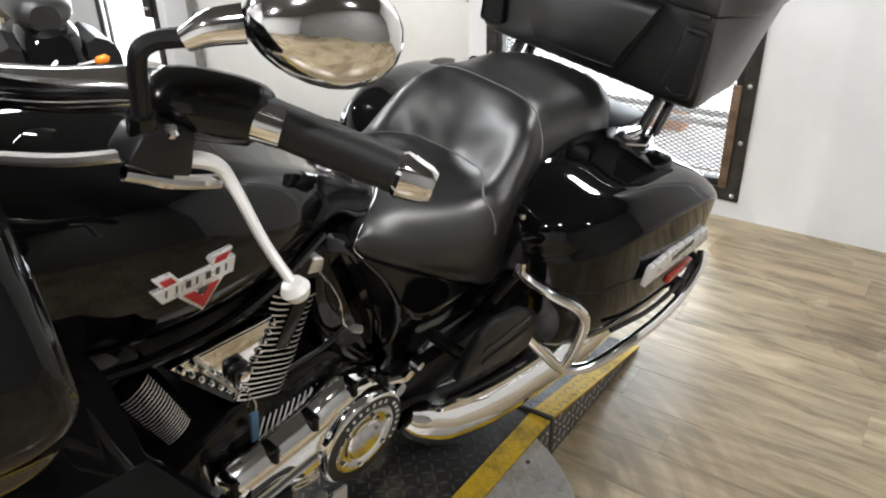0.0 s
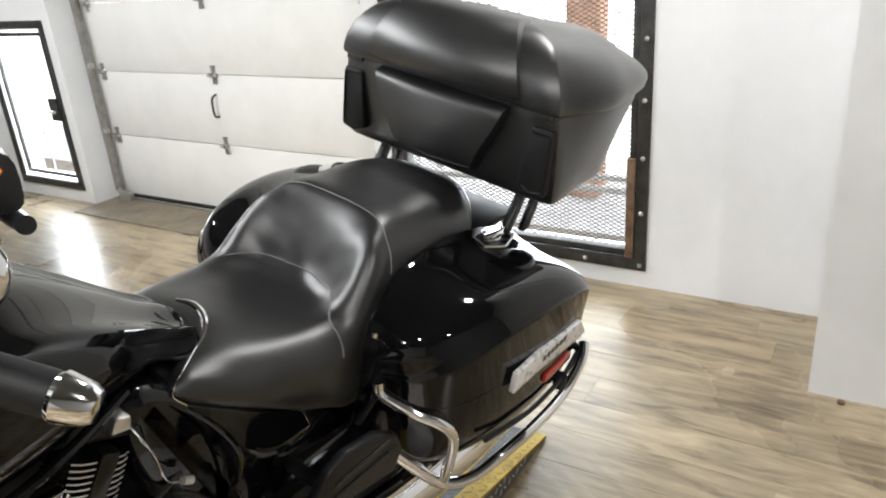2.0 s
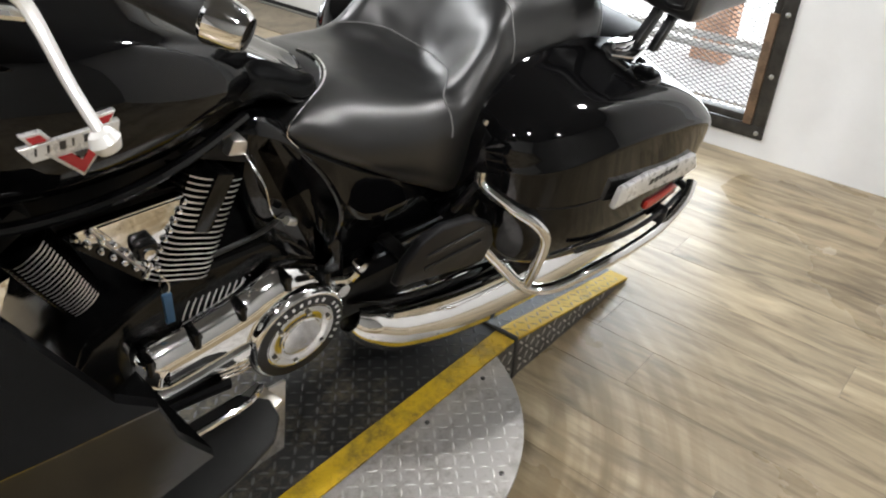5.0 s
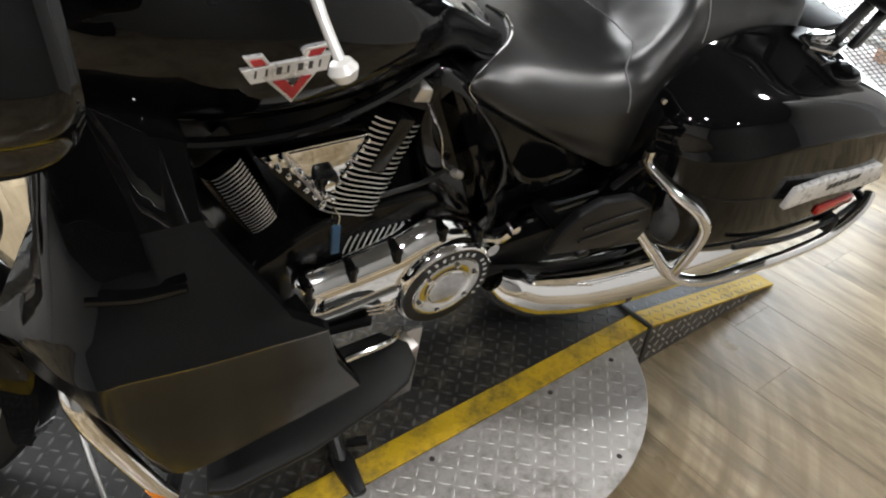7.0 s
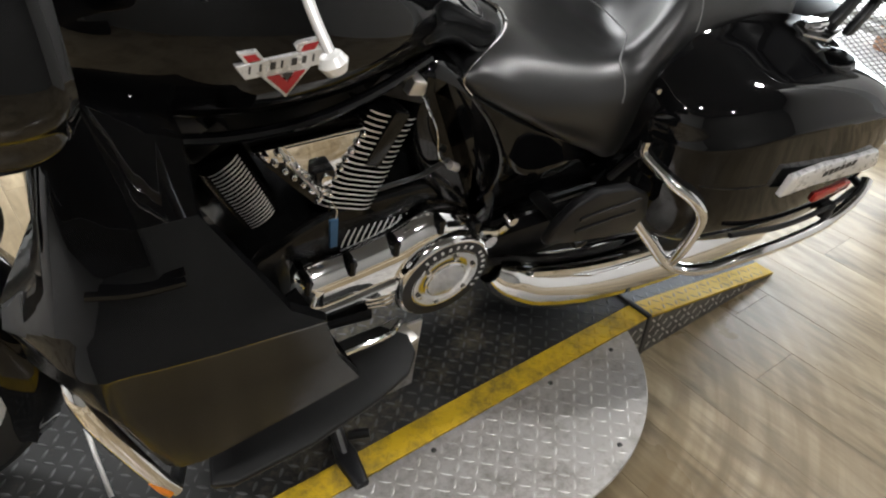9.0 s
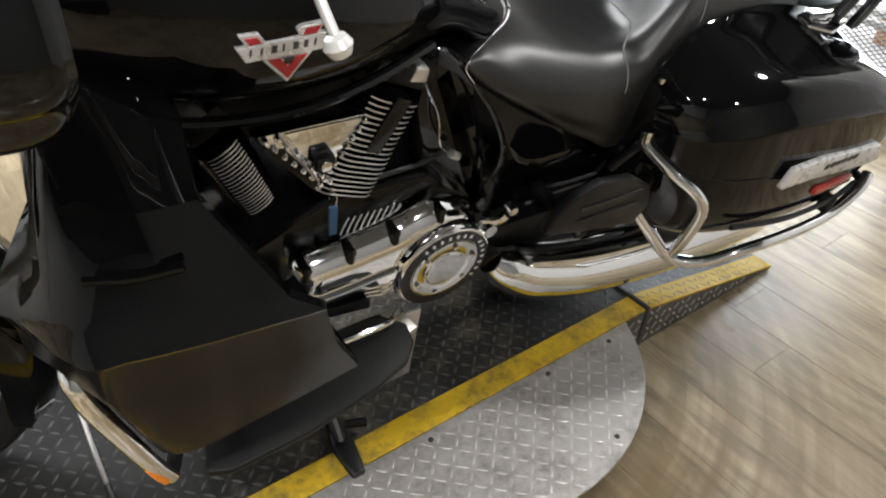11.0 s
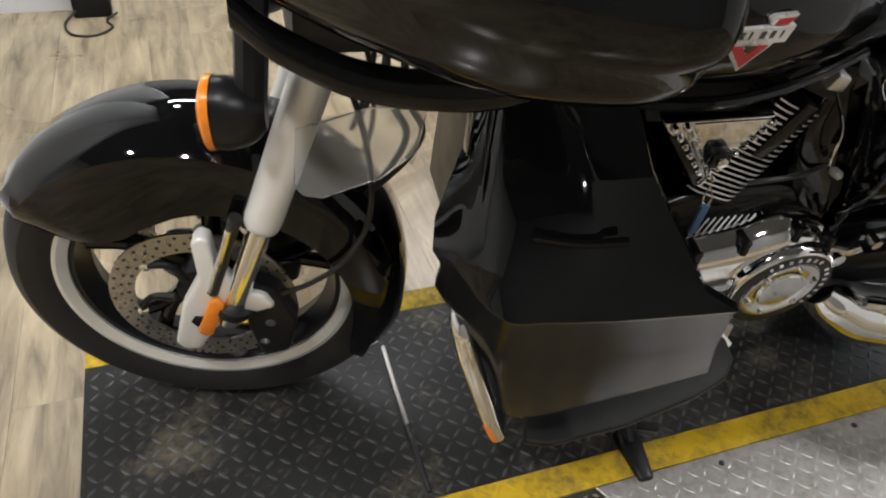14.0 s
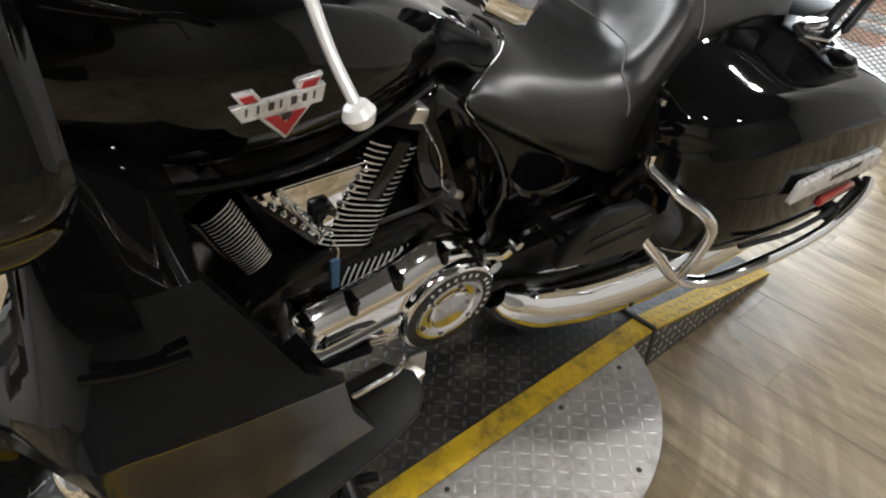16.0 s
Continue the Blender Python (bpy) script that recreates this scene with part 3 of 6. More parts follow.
def ramp_z(x):
    return H - 0.0 - (x - LX1) * (H - 0.012) / (RX - LX1)
def wedge(y0, y1, drop0, drop1):
    a, b = LX1 + 0.007, RX
    P = [(a, ramp_z(a) - drop0), (b, ramp_z(b) - drop0), (b, max(0.0, ramp_z(b) - drop1)), (a, max(0.0, ramp_z(a) - drop1))]
    v = [(x, y, z) for y in (y0, y1) for x, z in P]
    return v, [(0, 1, 2, 3), (7, 6, 5, 4), (0, 4, 5, 1), (1, 5, 6, 2), (2, 6, 7, 3), (3, 7, 4, 0)]
ramp = part("ramp", wedge(LY0 + 0.003, LY1 - 0.003, 0.004, 0.2), M_PLATE_MID, lift, "bright tread plate drive-on ramp")
part("ramp_stripe", wedge(LY0, LY0 + STRIPE, 0.0, 0.006), M_YELLOW, ramp, "worn yellow painted edge")
part("ramp_stripe", wedge(LY1 - STRIPE, LY1, 0.0, 0.006), M_YELLOW, ramp, "worn yellow painted edge")
part("ramp_sheet", wedge(LY0 + STRIPE + 0.0005, LY1 - STRIPE - 0.0005, 0.0, 0.006), M_PLATE_DK, ramp)
# round side plate
CX, CY, CR = 0.52, -0.12, 0.435
a0 = math.asin((CY - LY0) / CR)
arc = [(CX + CR * math.cos(a), CY + CR * math.sin(a)) for a in np.linspace(-math.pi + a0 + 0.0, -a0, 56)]
arc = [(x, min(y, LY0 - 0.002)) for x, y in arc]
disc = part("side_plate", slab(arc, "z", H - 0.006, H, 0.0012, 1), M_ALU, lift, "rounded bright tread plate side wing")
part("wing_leg", box((0.3, -0.45, 0.0), (0.34, -0.41, H - 0.006), 0.003), M_STEEL, disc)
part("wing_leg", box((0.68, -0.45, 0.0), (0.72, -0.41, H - 0.006), 0.003), M_STEEL, disc)
screw = mesh_of("screw", *lathe([(0, 0.0055), (0.0015, 0.0055), (0.0025, 0.003)], (0, 0, 0), (0, 0, 1), 10))
screw.materials.append(M_STEEL)
for x, y in ((0.658, -0.504), (0.66, -0.312), (0.36, -0.5), (0.36, -0.312), (0.84, -0.315)):
    part("screw", screw, M_STEEL, disc).location = (x, y, H)


def lugs(x0, x1, y0, y1, z, pitch=0.025, inside=None, slope=None):
    """Raised diamond lugs, each turned a quarter from its neighbour."""
    v, f = [], []
    nx, ny = int((x1 - x0) / pitch), int((y1 - y0) / pitch)
    for i in range(nx):
        for j in range(ny):
            x, y = x0 + (i + 0.5) * pitch, y0 + (j + 0.5) * pitch
            if inside and not inside(x, y):
                continue
            a = math.pi / 4 + (math.pi / 2 if (i + j) % 2 else 0)
            c, s = math.cos(a), math.sin(a)
            l, w = pitch * 0.47, pitch * 0.115
            o = len(v)
            for du, dv, dz in ((-l, 0, 0), (-l * 0.4, -w, 0), (l * 0.4, -w, 0), (l, 0, 0), (l * 0.4, w, 0), (-l * 0.4, w, 0), (-l * 0.6, 0, 0.0014), (l * 0.6, 0, 0.0014)):
                X, Y = x + du * c - dv * s, y + du * s + dv * c
                v.append((X, Y, (slope(X) if slope else z) + dz))
            f.extend([tuple([o + q for q in quad]) for quad in ((0, 1, 6), (1, 2, 7, 6), (2, 3, 7), (3, 4, 7), (4, 5, 6, 7), (5, 0, 6))])
    return v, [tuple(q) for q in f]
def lug_part(parent, mtl, *a, **k):
    me = mesh_of("tread_lug", *lugs(*a, **k), smooth=60)
    part("tread_lug", me, mtl, parent, "", "stuff")
lug_part(lift, M_LUG_DK, LX0 + 0.005, LX1 - 0.012, LY0 + STRIPE, LY1 - STRIPE, H)
lug_part(lift, M_YELLOW, LX0 + 0.005, LX1 - 0.012, LY0 + 0.002, LY0 + STRIPE, H)
lug_part(lift, M_YELLOW, LX0 + 0.005, LX1 - 0.012, LY1 - STRIPE, LY1, H)
lug_part(ramp, M_LUG_DK, LX1 + 0.01, RX - 0.01, LY0 + STRIPE, LY1 - STRIPE, H, slope=ramp_z)
lug_part(ramp, M_WORNLUG, LX1 + 0.01, RX - 0.01, LY0 + 0.002, LY0 + STRIPE, H, slope=ramp_z)
lug_part(ramp, M_WORNLUG, LX1 + 0.01, RX - 0.01, LY1 - STRIPE, LY1, H, slope=ramp_z)
lug_part(disc, M_LUG_ALU, CX - CR, CX + CR, CY - CR, LY0, H, inside=lambda x, y: math.hypot(x - CX, y - CY) < CR - 0.012 and y < LY0 - 0.012)
# lugs on the upright sides of ramp and table
sv, sf = lugs(LX0, RX - 0.02, 0.008, H - 0.008, 0, inside=lambda x, y: y < (H if x < LX1 else ramp_z(x)) - 0.014 and abs(x - LX1) > 0.02)
sv = [(x, LY0 + (0.003 if x > LX1 + 0.007 else -0.0005) - z, y) for x, y, z in sv]
part("tread_lug", mesh_of("tread_lug", sv, sf, smooth=60), M_LUG_ALU, lift, "", "stuff")

plate = part("upright_plate", slab([(0.22, H), (0.424, H), (0.446, 0.286), (0.34, 0.30), (0.22, 0.25)], "y", -0.150, -0.142, 0.0015, 1), M_ALU, lift, "bright upright tread plate bracket")
pv, pf = lugs(0.225, 0.445, H, 0.30, 0, inside=lambda x, y: 0.23 < x < 0.415 and y < 0.268)
part("tread_lug", mesh_of("tread_lug", [(x, -0.150 - z, y) for x, y, z in pv], pf, smooth=60), M_LUG_ALU, plate, "", "stuff")
# a hooked rod with a black strap lies across the table
rod = thing("tie_rod", "thin bright hooked rod with a black strap lying on the lift", "tie rod")
part("rod", tube([(-0.141, 0.11, H + 0.006), (-0.147, 0.0, H + 0.006), (-0.15, -0.085, H + 0.006)], 0.0045, 8), M_BRUSHED, rod, "bright steel rod")
part("strap", tube([(-0.15, -0.085, H + 0.006), (-0.152, -0.14, H + 0.007), (-0.154, -0.225, H + 0.007)], 0.005, 8, flat=0.6), M_WIRE, rod, "black strap")

from mathutils.bvhtree import BVHTree

# ---------- the touring motorcycle ----------
# its own axes: x to the rear, y to its right, z up from the tyres' contact line; it leans on its side stand
bike = thing("touring_motorcycle", "black touring motorcycle with hard bags and trunk on its side stand", "motorcycle",
             pose(0, 0.122, H) @ pose(0, 0, 0, 0, 0, math.degrees(-math.atan(0.085))) @ pose(0, 0, 0, 12))


def bp(name, data, material, parent=None, label="", kind=""):
    return part(name, data, material, parent or bike, label, kind)


# --- fuel tank
def tank_ring(x, w, zt, zb, zm):
    return symmetric(x, [(0, zt), (0.55 * w, zt - 0.012), (0.86 * w, zt - 0.3 * (zt - zm)), (w, zm), (0.97 * w, zm - 0.55 * (zm - zb)), (0.82 * w, zb + 0.004), (0.45 * w, zb - 0.004), (0, zb)])
tank = bp("fuel_tank", loft([tank_ring(*r) for r in (
    (-0.10, 0.075, 0.93, 0.83, 0.88), (-0.05, 0.145, 0.955, 0.785, 0.87), (0.03, 0.188, 0.975, 0.762, 0.86), (0.13, 0.207, 0.975, 0.752, 0.845),
    (0.22, 0.207, 0.955, 0.75, 0.84), (0.31, 0.19, 0.925, 0.752, 0.84), (0.40, 0.158, 0.88, 0.762, 0.825), (0.48, 0.118, 0.825, 0.745, 0.79),
    (0.545, 0.092, 0.778, 0.70, 0.742), (0.585, 0.074, 0.754, 0.685, 0.722), (0.61, 0.05, 0.728, 0.68, 0.70))], 5, 4), M_BLACK, None, "gloss black fuel tank")
bp("tank_lip", tube([(0.02, -0.178, 0.752), (0.12, -0.19, 0.741), (0.22, -0.19, 0.741), (0.32, -0.172, 0.75), (0.42, -0.138, 0.762)], 0.008, 8), M_BLACK, tank)
bp("fuel_cap", lathe([(0, 0.034), (0.004, 0.034), (0.007, 0.029), (0.008, 0.0)], (0.10, -0.07, 0.964), (0.12, -0.2, 1), 28), M_BLACK, tank)
def badge():
    # winged plate with a V under it, drawn as plain shapes
    by = -0.2115
    b = bp("badge", slab([(0.117, 0.852), (0.222, 0.857), (0.218, 0.836), (0.128, 0.833)], "y", by, by + 0.008, 0.0008, 1), M_BADGEW, tank, "silver and red winged badge")
    for wing, red in (([(0.121, 0.866), (0.143, 0.866), (0.151, 0.8545), (0.129, 0.853)], [(0.127, 0.863), (0.141, 0.863), (0.146, 0.8555), (0.132, 0.855)]),
                      ([(0.190, 0.8565), (0.187, 0.864), (0.192, 0.868), (0.219, 0.870), (0.213, 0.8575)], [(0.194, 0.858), (0.197, 0.865), (0.215, 0.8665), (0.209, 0.8585)]),
                      ([(0.146, 0.8335), (0.176, 0.799), (0.206, 0.835)], [(0.153, 0.832), (0.168, 0.832), (0.177, 0.821), (0.186, 0.8325), (0.199, 0.833), (0.176, 0.805)])):
        w = bp("badge_wing", slab(wing, "y", by + 0.001, by + 0.008, 0.0006, 1), M_BADGEW, b)
        bp("badge_inlay", slab(red, "y", by - 0.0006, by + 0.002, 0), M_BADGER, b, "red enamel inlay")
    bp("badge_inlay", slab([(0.170, 0.832), (0.177, 0.8235), (0.184, 0.8325)], "y", by - 0.0005, by + 0.002, 0), M_BADGED, b)
    for k, wd in enumerate((0.0022, 0.0022, 0.006, 0.0022, 0.0062, 0.005, 0.0022)):
        u, z = 0.1315 + k * 0.0125, 0.8405 + 0.0004 * k
        bp("badge_bar", slab([(u, z), (u + wd, z), (u + wd + 0.001, z + 0.009), (u + 0.001, z + 0.009)], "y", by - 0.0008, by + 0.001, 0), M_BADGED, b)
badge()

# --- saddle
seat = bp("saddle", loft([symmetric(x, h) for x, h in (
    (0.498, [(0, 0.685), (0.06, 0.69), (0.10, 0.70), (0.124, 0.712), (0.131, 0.70), (0.08, 0.68), (0, 0.675)]),
    (0.53, [(0, 0.70), (0.06, 0.706), (0.10, 0.718), (0.134, 0.708), (0.141, 0.672), (0.08, 0.65), (0, 0.65)]),
    (0.57, [(0, 0.716), (0.06, 0.718), (0.11, 0.714), (0.15, 0.69), (0.156, 0.648), (0.08, 0.63), (0, 0.63)]),
    (0.61, [(0, 0.724), (0.07, 0.72), (0.125, 0.708), (0.166, 0.672), (0.17, 0.628), (0.09, 0.61), (0, 0.61)]),
    (0.65, [(0, 0.719), (0.08, 0.715), (0.14, 0.70), (0.18, 0.66), (0.181, 0.605), (0.1, 0.59), (0, 0.59)]),
    (0.71, [(0, 0.70), (0.09, 0.70), (0.15, 0.692), (0.192, 0.648), (0.19, 0.57), (0.1, 0.55), (0, 0.55)]),
    (0.77, [(0, 0.687), (0.09, 0.688), (0.155, 0.687), (0.197, 0.642), (0.192, 0.538), (0.1, 0.52), (0, 0.52)]),
    (0.82, [(0, 0.679), (0.09, 0.683), (0.152, 0.699), (0.195, 0.652), (0.188, 0.508), (0.1, 0.49), (0, 0.49)]),
    (0.86, [(0, 0.678), (0.085, 0.692), (0.149, 0.737), (0.188, 0.682), (0.181, 0.50), (0.1, 0.49), (0, 0.49)]),
    (0.893, [(0, 0.694), (0.08, 0.735), (0.148, 0.770), (0.182, 0.708), (0.177, 0.52), (0.1, 0.51), (0, 0.51)]),
    (0.918, [(0, 0.745), (0.082, 0.778), (0.145, 0.790), (0.176, 0.724), (0.173, 0.545), (0.1, 0.53), (0, 0.53)]),
    (0.945, [(0, 0.795), (0.088, 0.806), (0.141, 0.798), (0.170, 0.733), (0.17, 0.57), (0.1, 0.55), (0, 0.55)]),
    (0.978, [(0, 0.825), (0.092, 0.823), (0.139, 0.801), (0.166, 0.738), (0.167, 0.59), (0.1, 0.57), (0, 0.57)]),
    (1.05, [(0, 0.823), (0.095, 0.818), (0.141, 0.793), (0.165, 0.735), (0.166, 0.63), (0.1, 0.61), (0, 0.61)]),
    (1.14, [(0, 0.822), (0.096, 0.817), (0.145, 0.79), (0.166, 0.737), (0.168, 0.66), (0.1, 0.65), (0, 0.65)]),
    (1.23, [(0, 0.81), (0.09, 0.804), (0.135, 0.778), (0.154, 0.735), (0.155, 0.68), (0.1, 0.67), (0, 0.67)]),
    (1.29, [(0, 0.787), (0.065, 0.783), (0.10, 0.762), (0.112, 0.735), (0.112, 0.695), (0.07, 0.685), (0, 0.685)]),
    (1.32, [(0, 0.765), (0.04, 0.763), (0.06, 0.752), (0.066, 0.735), (0.066, 0.71), (0.04, 0.70), (0, 0.70)]))], 6, 6), M_LEATHER, None, "black vinyl two-up saddle with stitched seams")
def seam(points, r):
    # laid on the saddle's upper skin
    tree = BVHTree.FromPolygons([v.co for v in seat.data.vertices], [p.vertices for p in seat.data.polygons])
    out = []
    for p in crom([np.array(q) for q in points], 5):
        loc, nor, _i, _d = tree.find_nearest(Vector(p))
        out.append(tuple(loc + nor * r * 0.3))
    bp("piping", tube(out, r, 6), M_STITCH, seat, "pale seam piping")
seam([(0.79, -0.192, 0.64), (0.796, -0.175, 0.67), (0.803, -0.15, 0.69), (0.835, -0.122, 0.70), (0.868, -0.085, 0.70), (0.888, -0.04, 0.69), (0.893, 0.0, 0.69), (0.888, 0.04, 0.69), (0.868, 0.085, 0.70), (0.835, 0.122, 0.70), (0.803, 0.15, 0.69)], 0.0017)
seam([(0.945, -0.172, 0.735), (0.952, -0.15, 0.79), (0.965, -0.12, 0.815), (0.972, -0.07, 0.825), (0.974, 0, 0.83), (0.972, 0.07, 0.825), (0.965, 0.12, 0.815), (0.952, 0.15, 0.79)], 0.0014)
seam([(1.215, -0.158, 0.70), (1.234, -0.145, 0.752), (1.255, -0.11, 0.78), (1.275, -0.05, 0.79), (1.28, 0, 0.79), (1.275, 0.05, 0.79), (1.255, 0.11, 0.78)], 0.0015)
bp("trim_edge", tube([(0.626, 0.035, 0.731), (0.638, 0.003, 0.729), (0.628, -0.036, 0.728), (0.606, -0.062, 0.722), (0.568, -0.086, 0.72), (0.53, -0.112, 0.722), (0.502, -0.128, 0.718), (0.495, -0.132, 0.70), (0.513, -0.136, 0.676)], [0.003, 0.006, 0.006, 0.0035, 0.0018, 0.0014, 0.0012, 0.001, 0.001], 8), M_CHROME, seat, "bright front edge trim")

# --- hard bags: half a cross-section each, lid over body
def bag(s):
    def ring(x, yo, zt, zc, zb, yi):
        return [(x, s * yi, zt - 0.03), (x, s * (yi + 0.03), zt), (x, s * (yi + 0.45 * (yo - yi)), zt - 0.012), (x, s * (yi + 0.8 * (yo - yi)), zt - 0.36 * (zt - zc)), (x, s * (yo - 0.010), zc + 0.016), (x, s * (yo - 0.001), zc + 0.004), (x, s * (yo - 0.0005), zc - 0.012), (x, s * (yo - 0.002), zc - 0.07), (x, s * (yo - 0.004), zb + 0.09), (x, s * (yo - 0.035), zb + 0.012), (x, s * (yo - 0.09), zb), (x, s * yi, zb + 0.03)]
    b = bp("saddlebag", loft([ring(*r) for r in (
        (0.845, 0.235, 0.635, 0.58, 0.42, 0.15), (0.875, 0.31, 0.685, 0.595, 0.385, 0.15), (0.93, 0.36, 0.715, 0.622, 0.362, 0.155), (1.02, 0.388, 0.732, 0.648, 0.35, 0.16),
        (1.13, 0.402, 0.735, 0.656, 0.342, 0.16), (1.25, 0.406, 0.715, 0.644, 0.338, 0.16), (1.35, 0.40, 0.675, 0.615, 0.342, 0.16), (1.43, 0.38, 0.62, 0.572, 0.355, 0.165), (1.485, 0.34, 0.555, 0.525, 0.375, 0.18), (1.505, 0.28, 0.52, 0.50, 0.40, 0.2))], 5, 4), M_BLACK, None, "gloss black hard saddlebag")
    bp("lid_seam", tube([(0.90, s * 0.338, 0.535), (0.95, s * 0.368, 0.535), (1.02, s * 0.386, 0.538), (1.13, s * 0.3995, 0.545), (1.25, s * 0.4035, 0.545), (1.35, s * 0.398, 0.535), (1.43, s * 0.378, 0.52)], 0.0013, 6), M_SATIN, b)
    la = bp("latch", slab([(1.165, s * 0.235), (1.18, s * 0.198), (1.24, s * 0.19), (1.27, s * 0.215), (1.262, s * 0.25), (1.20, s * 0.265)], "z", 0.722, 0.734, 0.003), M_CHROME, b, "chrome lid latch")
    bp("latch_lever", tube([(1.19, s * 0.22, 0.738), (1.22, s * 0.23, 0.742), (1.245, s * 0.222, 0.738)], 0.007, 8), M_CHROME, la)
    hinge_pad = bp("top_pad", loft([[(1.20 + 0.055 * math.cos(a) * r, s * (0.29 + 0.04 * math.sin(a) * r), 0.706 + 0.012 * h) for a in np.arange(12) * math.pi / 6] for r, h in ((1.0, -0.6), (0.97, 0.3), (0.8, 0.7), (0.3, 0.8))], 2, 1), M_BLACK, b)
    pl = bp("name_plate", slab([(1.048, 0.52), (1.052, 0.566), (1.15, 0.568), (1.335, 0.549), (1.372, 0.503), (1.34, 0.497), (1.15, 0.517)], "y", s * 0.400, s * 0.4125, 0.002), M_BADGEW, b, "bright plate with small raised marks")
    for k in range(6):
        bp("plate_mark", box((1.16 + k * 0.018, min(s * 0.4122, s * 0.4135), 0.536), (1.172 + k * 0.018, max(s * 0.4122, s * 0.4135), 0.549)), M_SATIN, pl)
    bp("side_reflector", box((1.20, min(s * 0.398, s * 0.412), 0.452), (1.318, max(s * 0.398, s * 0.412), 0.473), 0.004), M_RED, b, "long red reflector")
    bp("lower_rail_trim", tube([(1.0, s * 0.392, 0.42), (1.15, s * 0.408, 0.405), (1.3, s * 0.408, 0.405), (1.40, s * 0.396, 0.415)], 0.006, 8), M_SATIN, b)
    g = bp("guard_bar", tube([(0.845, s * 0.236, 0.575), (0.847, s * 0.245, 0.548), (0.87, s * 0.305, 0.525), (0.898, s * 0.348, 0.505), (0.925, s * 0.362, 0.462), (0.935, s * 0.355, 0.38), (0.955, s * 0.337, 0.31)], 0.0115, 12, 6), M_CHROME, b, "chrome tubular bag guard")
    bp("guard_rail", tube([(0.862, s * 0.268, 0.408), (0.90, s * 0.30, 0.36), (0.95, s * 0.335, 0.303), (1.0, s * 0.375, 0.305), (1.08, s * 0.408, 0.345), (1.19, s * 0.422, 0.362), (1.30, s * 0.422, 0.372), (1.385, s * 0.415, 0.415), (1.42, s * 0.40, 0.435)], 0.0125, 12, 6), M_CHROME, g)
    bp("guard_clamp", lathe([(0, 0.016), (0.03, 0.016)], (1.30, s * 0.405, 0.41), (0.2, 0, -1), 12), M_SATIN, g)
    bp("guard_stub", tube([(0.838, s * 0.236, 0.545), (0.838, s * 0.20, 0.46)], 0.008, 8, 1), M_SATIN, g)
    bp("guard_stub", tube([(1.40, s * 0.41, 0.425), (1.42, s * 0.33, 0.43)], 0.009, 8, 1), M_SATIN, g)
    return b
bag(-1)
bag(1)
for z, x in ((0.655, 0.862), (0.60, 0.855)):
    bp("bag_bolt", lathe([(0, 0.006), (0.006, 0.005)], (x, -0.205, z), (-0.4, -1, 0.3), 10), M_CHROME)
bp("rear_fender", loft([symmetric(x, [(0, zt), (w * 0.6, zt - 0.01), (w, zt - 0.06), (w, zb), (w * 0.5, zb), (0, zb)]) for x, zt, w, zb in ((0.9, 0.62, 0.12, 0.45), (1.1, 0.68, 0.13, 0.45), (1.3, 0.69, 0.14, 0.42), (1.5, 0.62, 0.14, 0.38), (1.62, 0.5, 0.12, 0.34))], 4, 3), M_BLACK, None, "gloss black rear mudguard")
bp("tail_light", loft([[(x, y * w, 0.50 + z * h) for y, z in ((0, 1), (0.7, 0.7), (1, 0), (0.7, -0.7), (0, -1), (-0.7, -0.7), (-1, 0), (-0.7, 0.7))] for x, w, h in ((1.56, 0.12, 0.03), (1.62, 0.11, 0.03), (1.65, 0.07, 0.018))], 3, 3), M_RED, None, "red tail light")

# --- top trunk
def plan(z, xf, xr, f, m, r, bow=0.02):
    h = [(xf - bow, 0), (xf - bow * 0.7, f * 0.5), (xf, f * 0.93), (xf + 0.03, f), (xf + 0.14, m), (xf + 0.26, m * 0.985), (xr - 0.08, r), (xr - 0.015, r * 0.72), (xr, 0)]
    return [(x, -y, z) for x, y in h] + [(x, y, z) for x, y in reversed(h[1:-1])]
trunk = bp("trunk", loft([plan(0.800, 1.33, 1.60, 0.225, 0.225, 0.17, 0.0), plan(0.812, 1.285, 1.63, 0.258, 0.252, 0.20, 0.0), plan(0.86, 1.272, 1.66, 0.264, 0.265, 0.225, 0.0), plan(0.95, 1.262, 1.70, 0.262, 0.28, 0.25, 0.0), plan(1.005, 1.257, 1.715, 0.258, 0.287, 0.26, 0.0), plan(1.012, 1.262, 1.71, 0.252, 0.28, 0.255, 0.0)], 3, 3), M_TRUNKVINYL, None, "satin black touring trunk with padded backrest")
bp("lid", loft([plan(1.013, 1.252, 1.72, 0.255, 0.288, 0.262, 0.002), plan(1.022, 1.243, 1.735, 0.262, 0.297, 0.27, 0.005), plan(1.06, 1.245, 1.735, 0.255, 0.297, 0.268, 0.012), plan(1.10, 1.262, 1.715, 0.235, 0.272, 0.245, 0.018), plan(1.14, 1.295, 1.67, 0.20, 0.228, 0.20, 0.02), plan(1.165, 1.335, 1.61, 0.14, 0.165, 0.14, 0.015), plan(1.172, 1.40, 1.53, 0.06, 0.08, 0.05, 0.01)], 4, 3), M_TRUNKVINYL, trunk, "domed satin black lid")
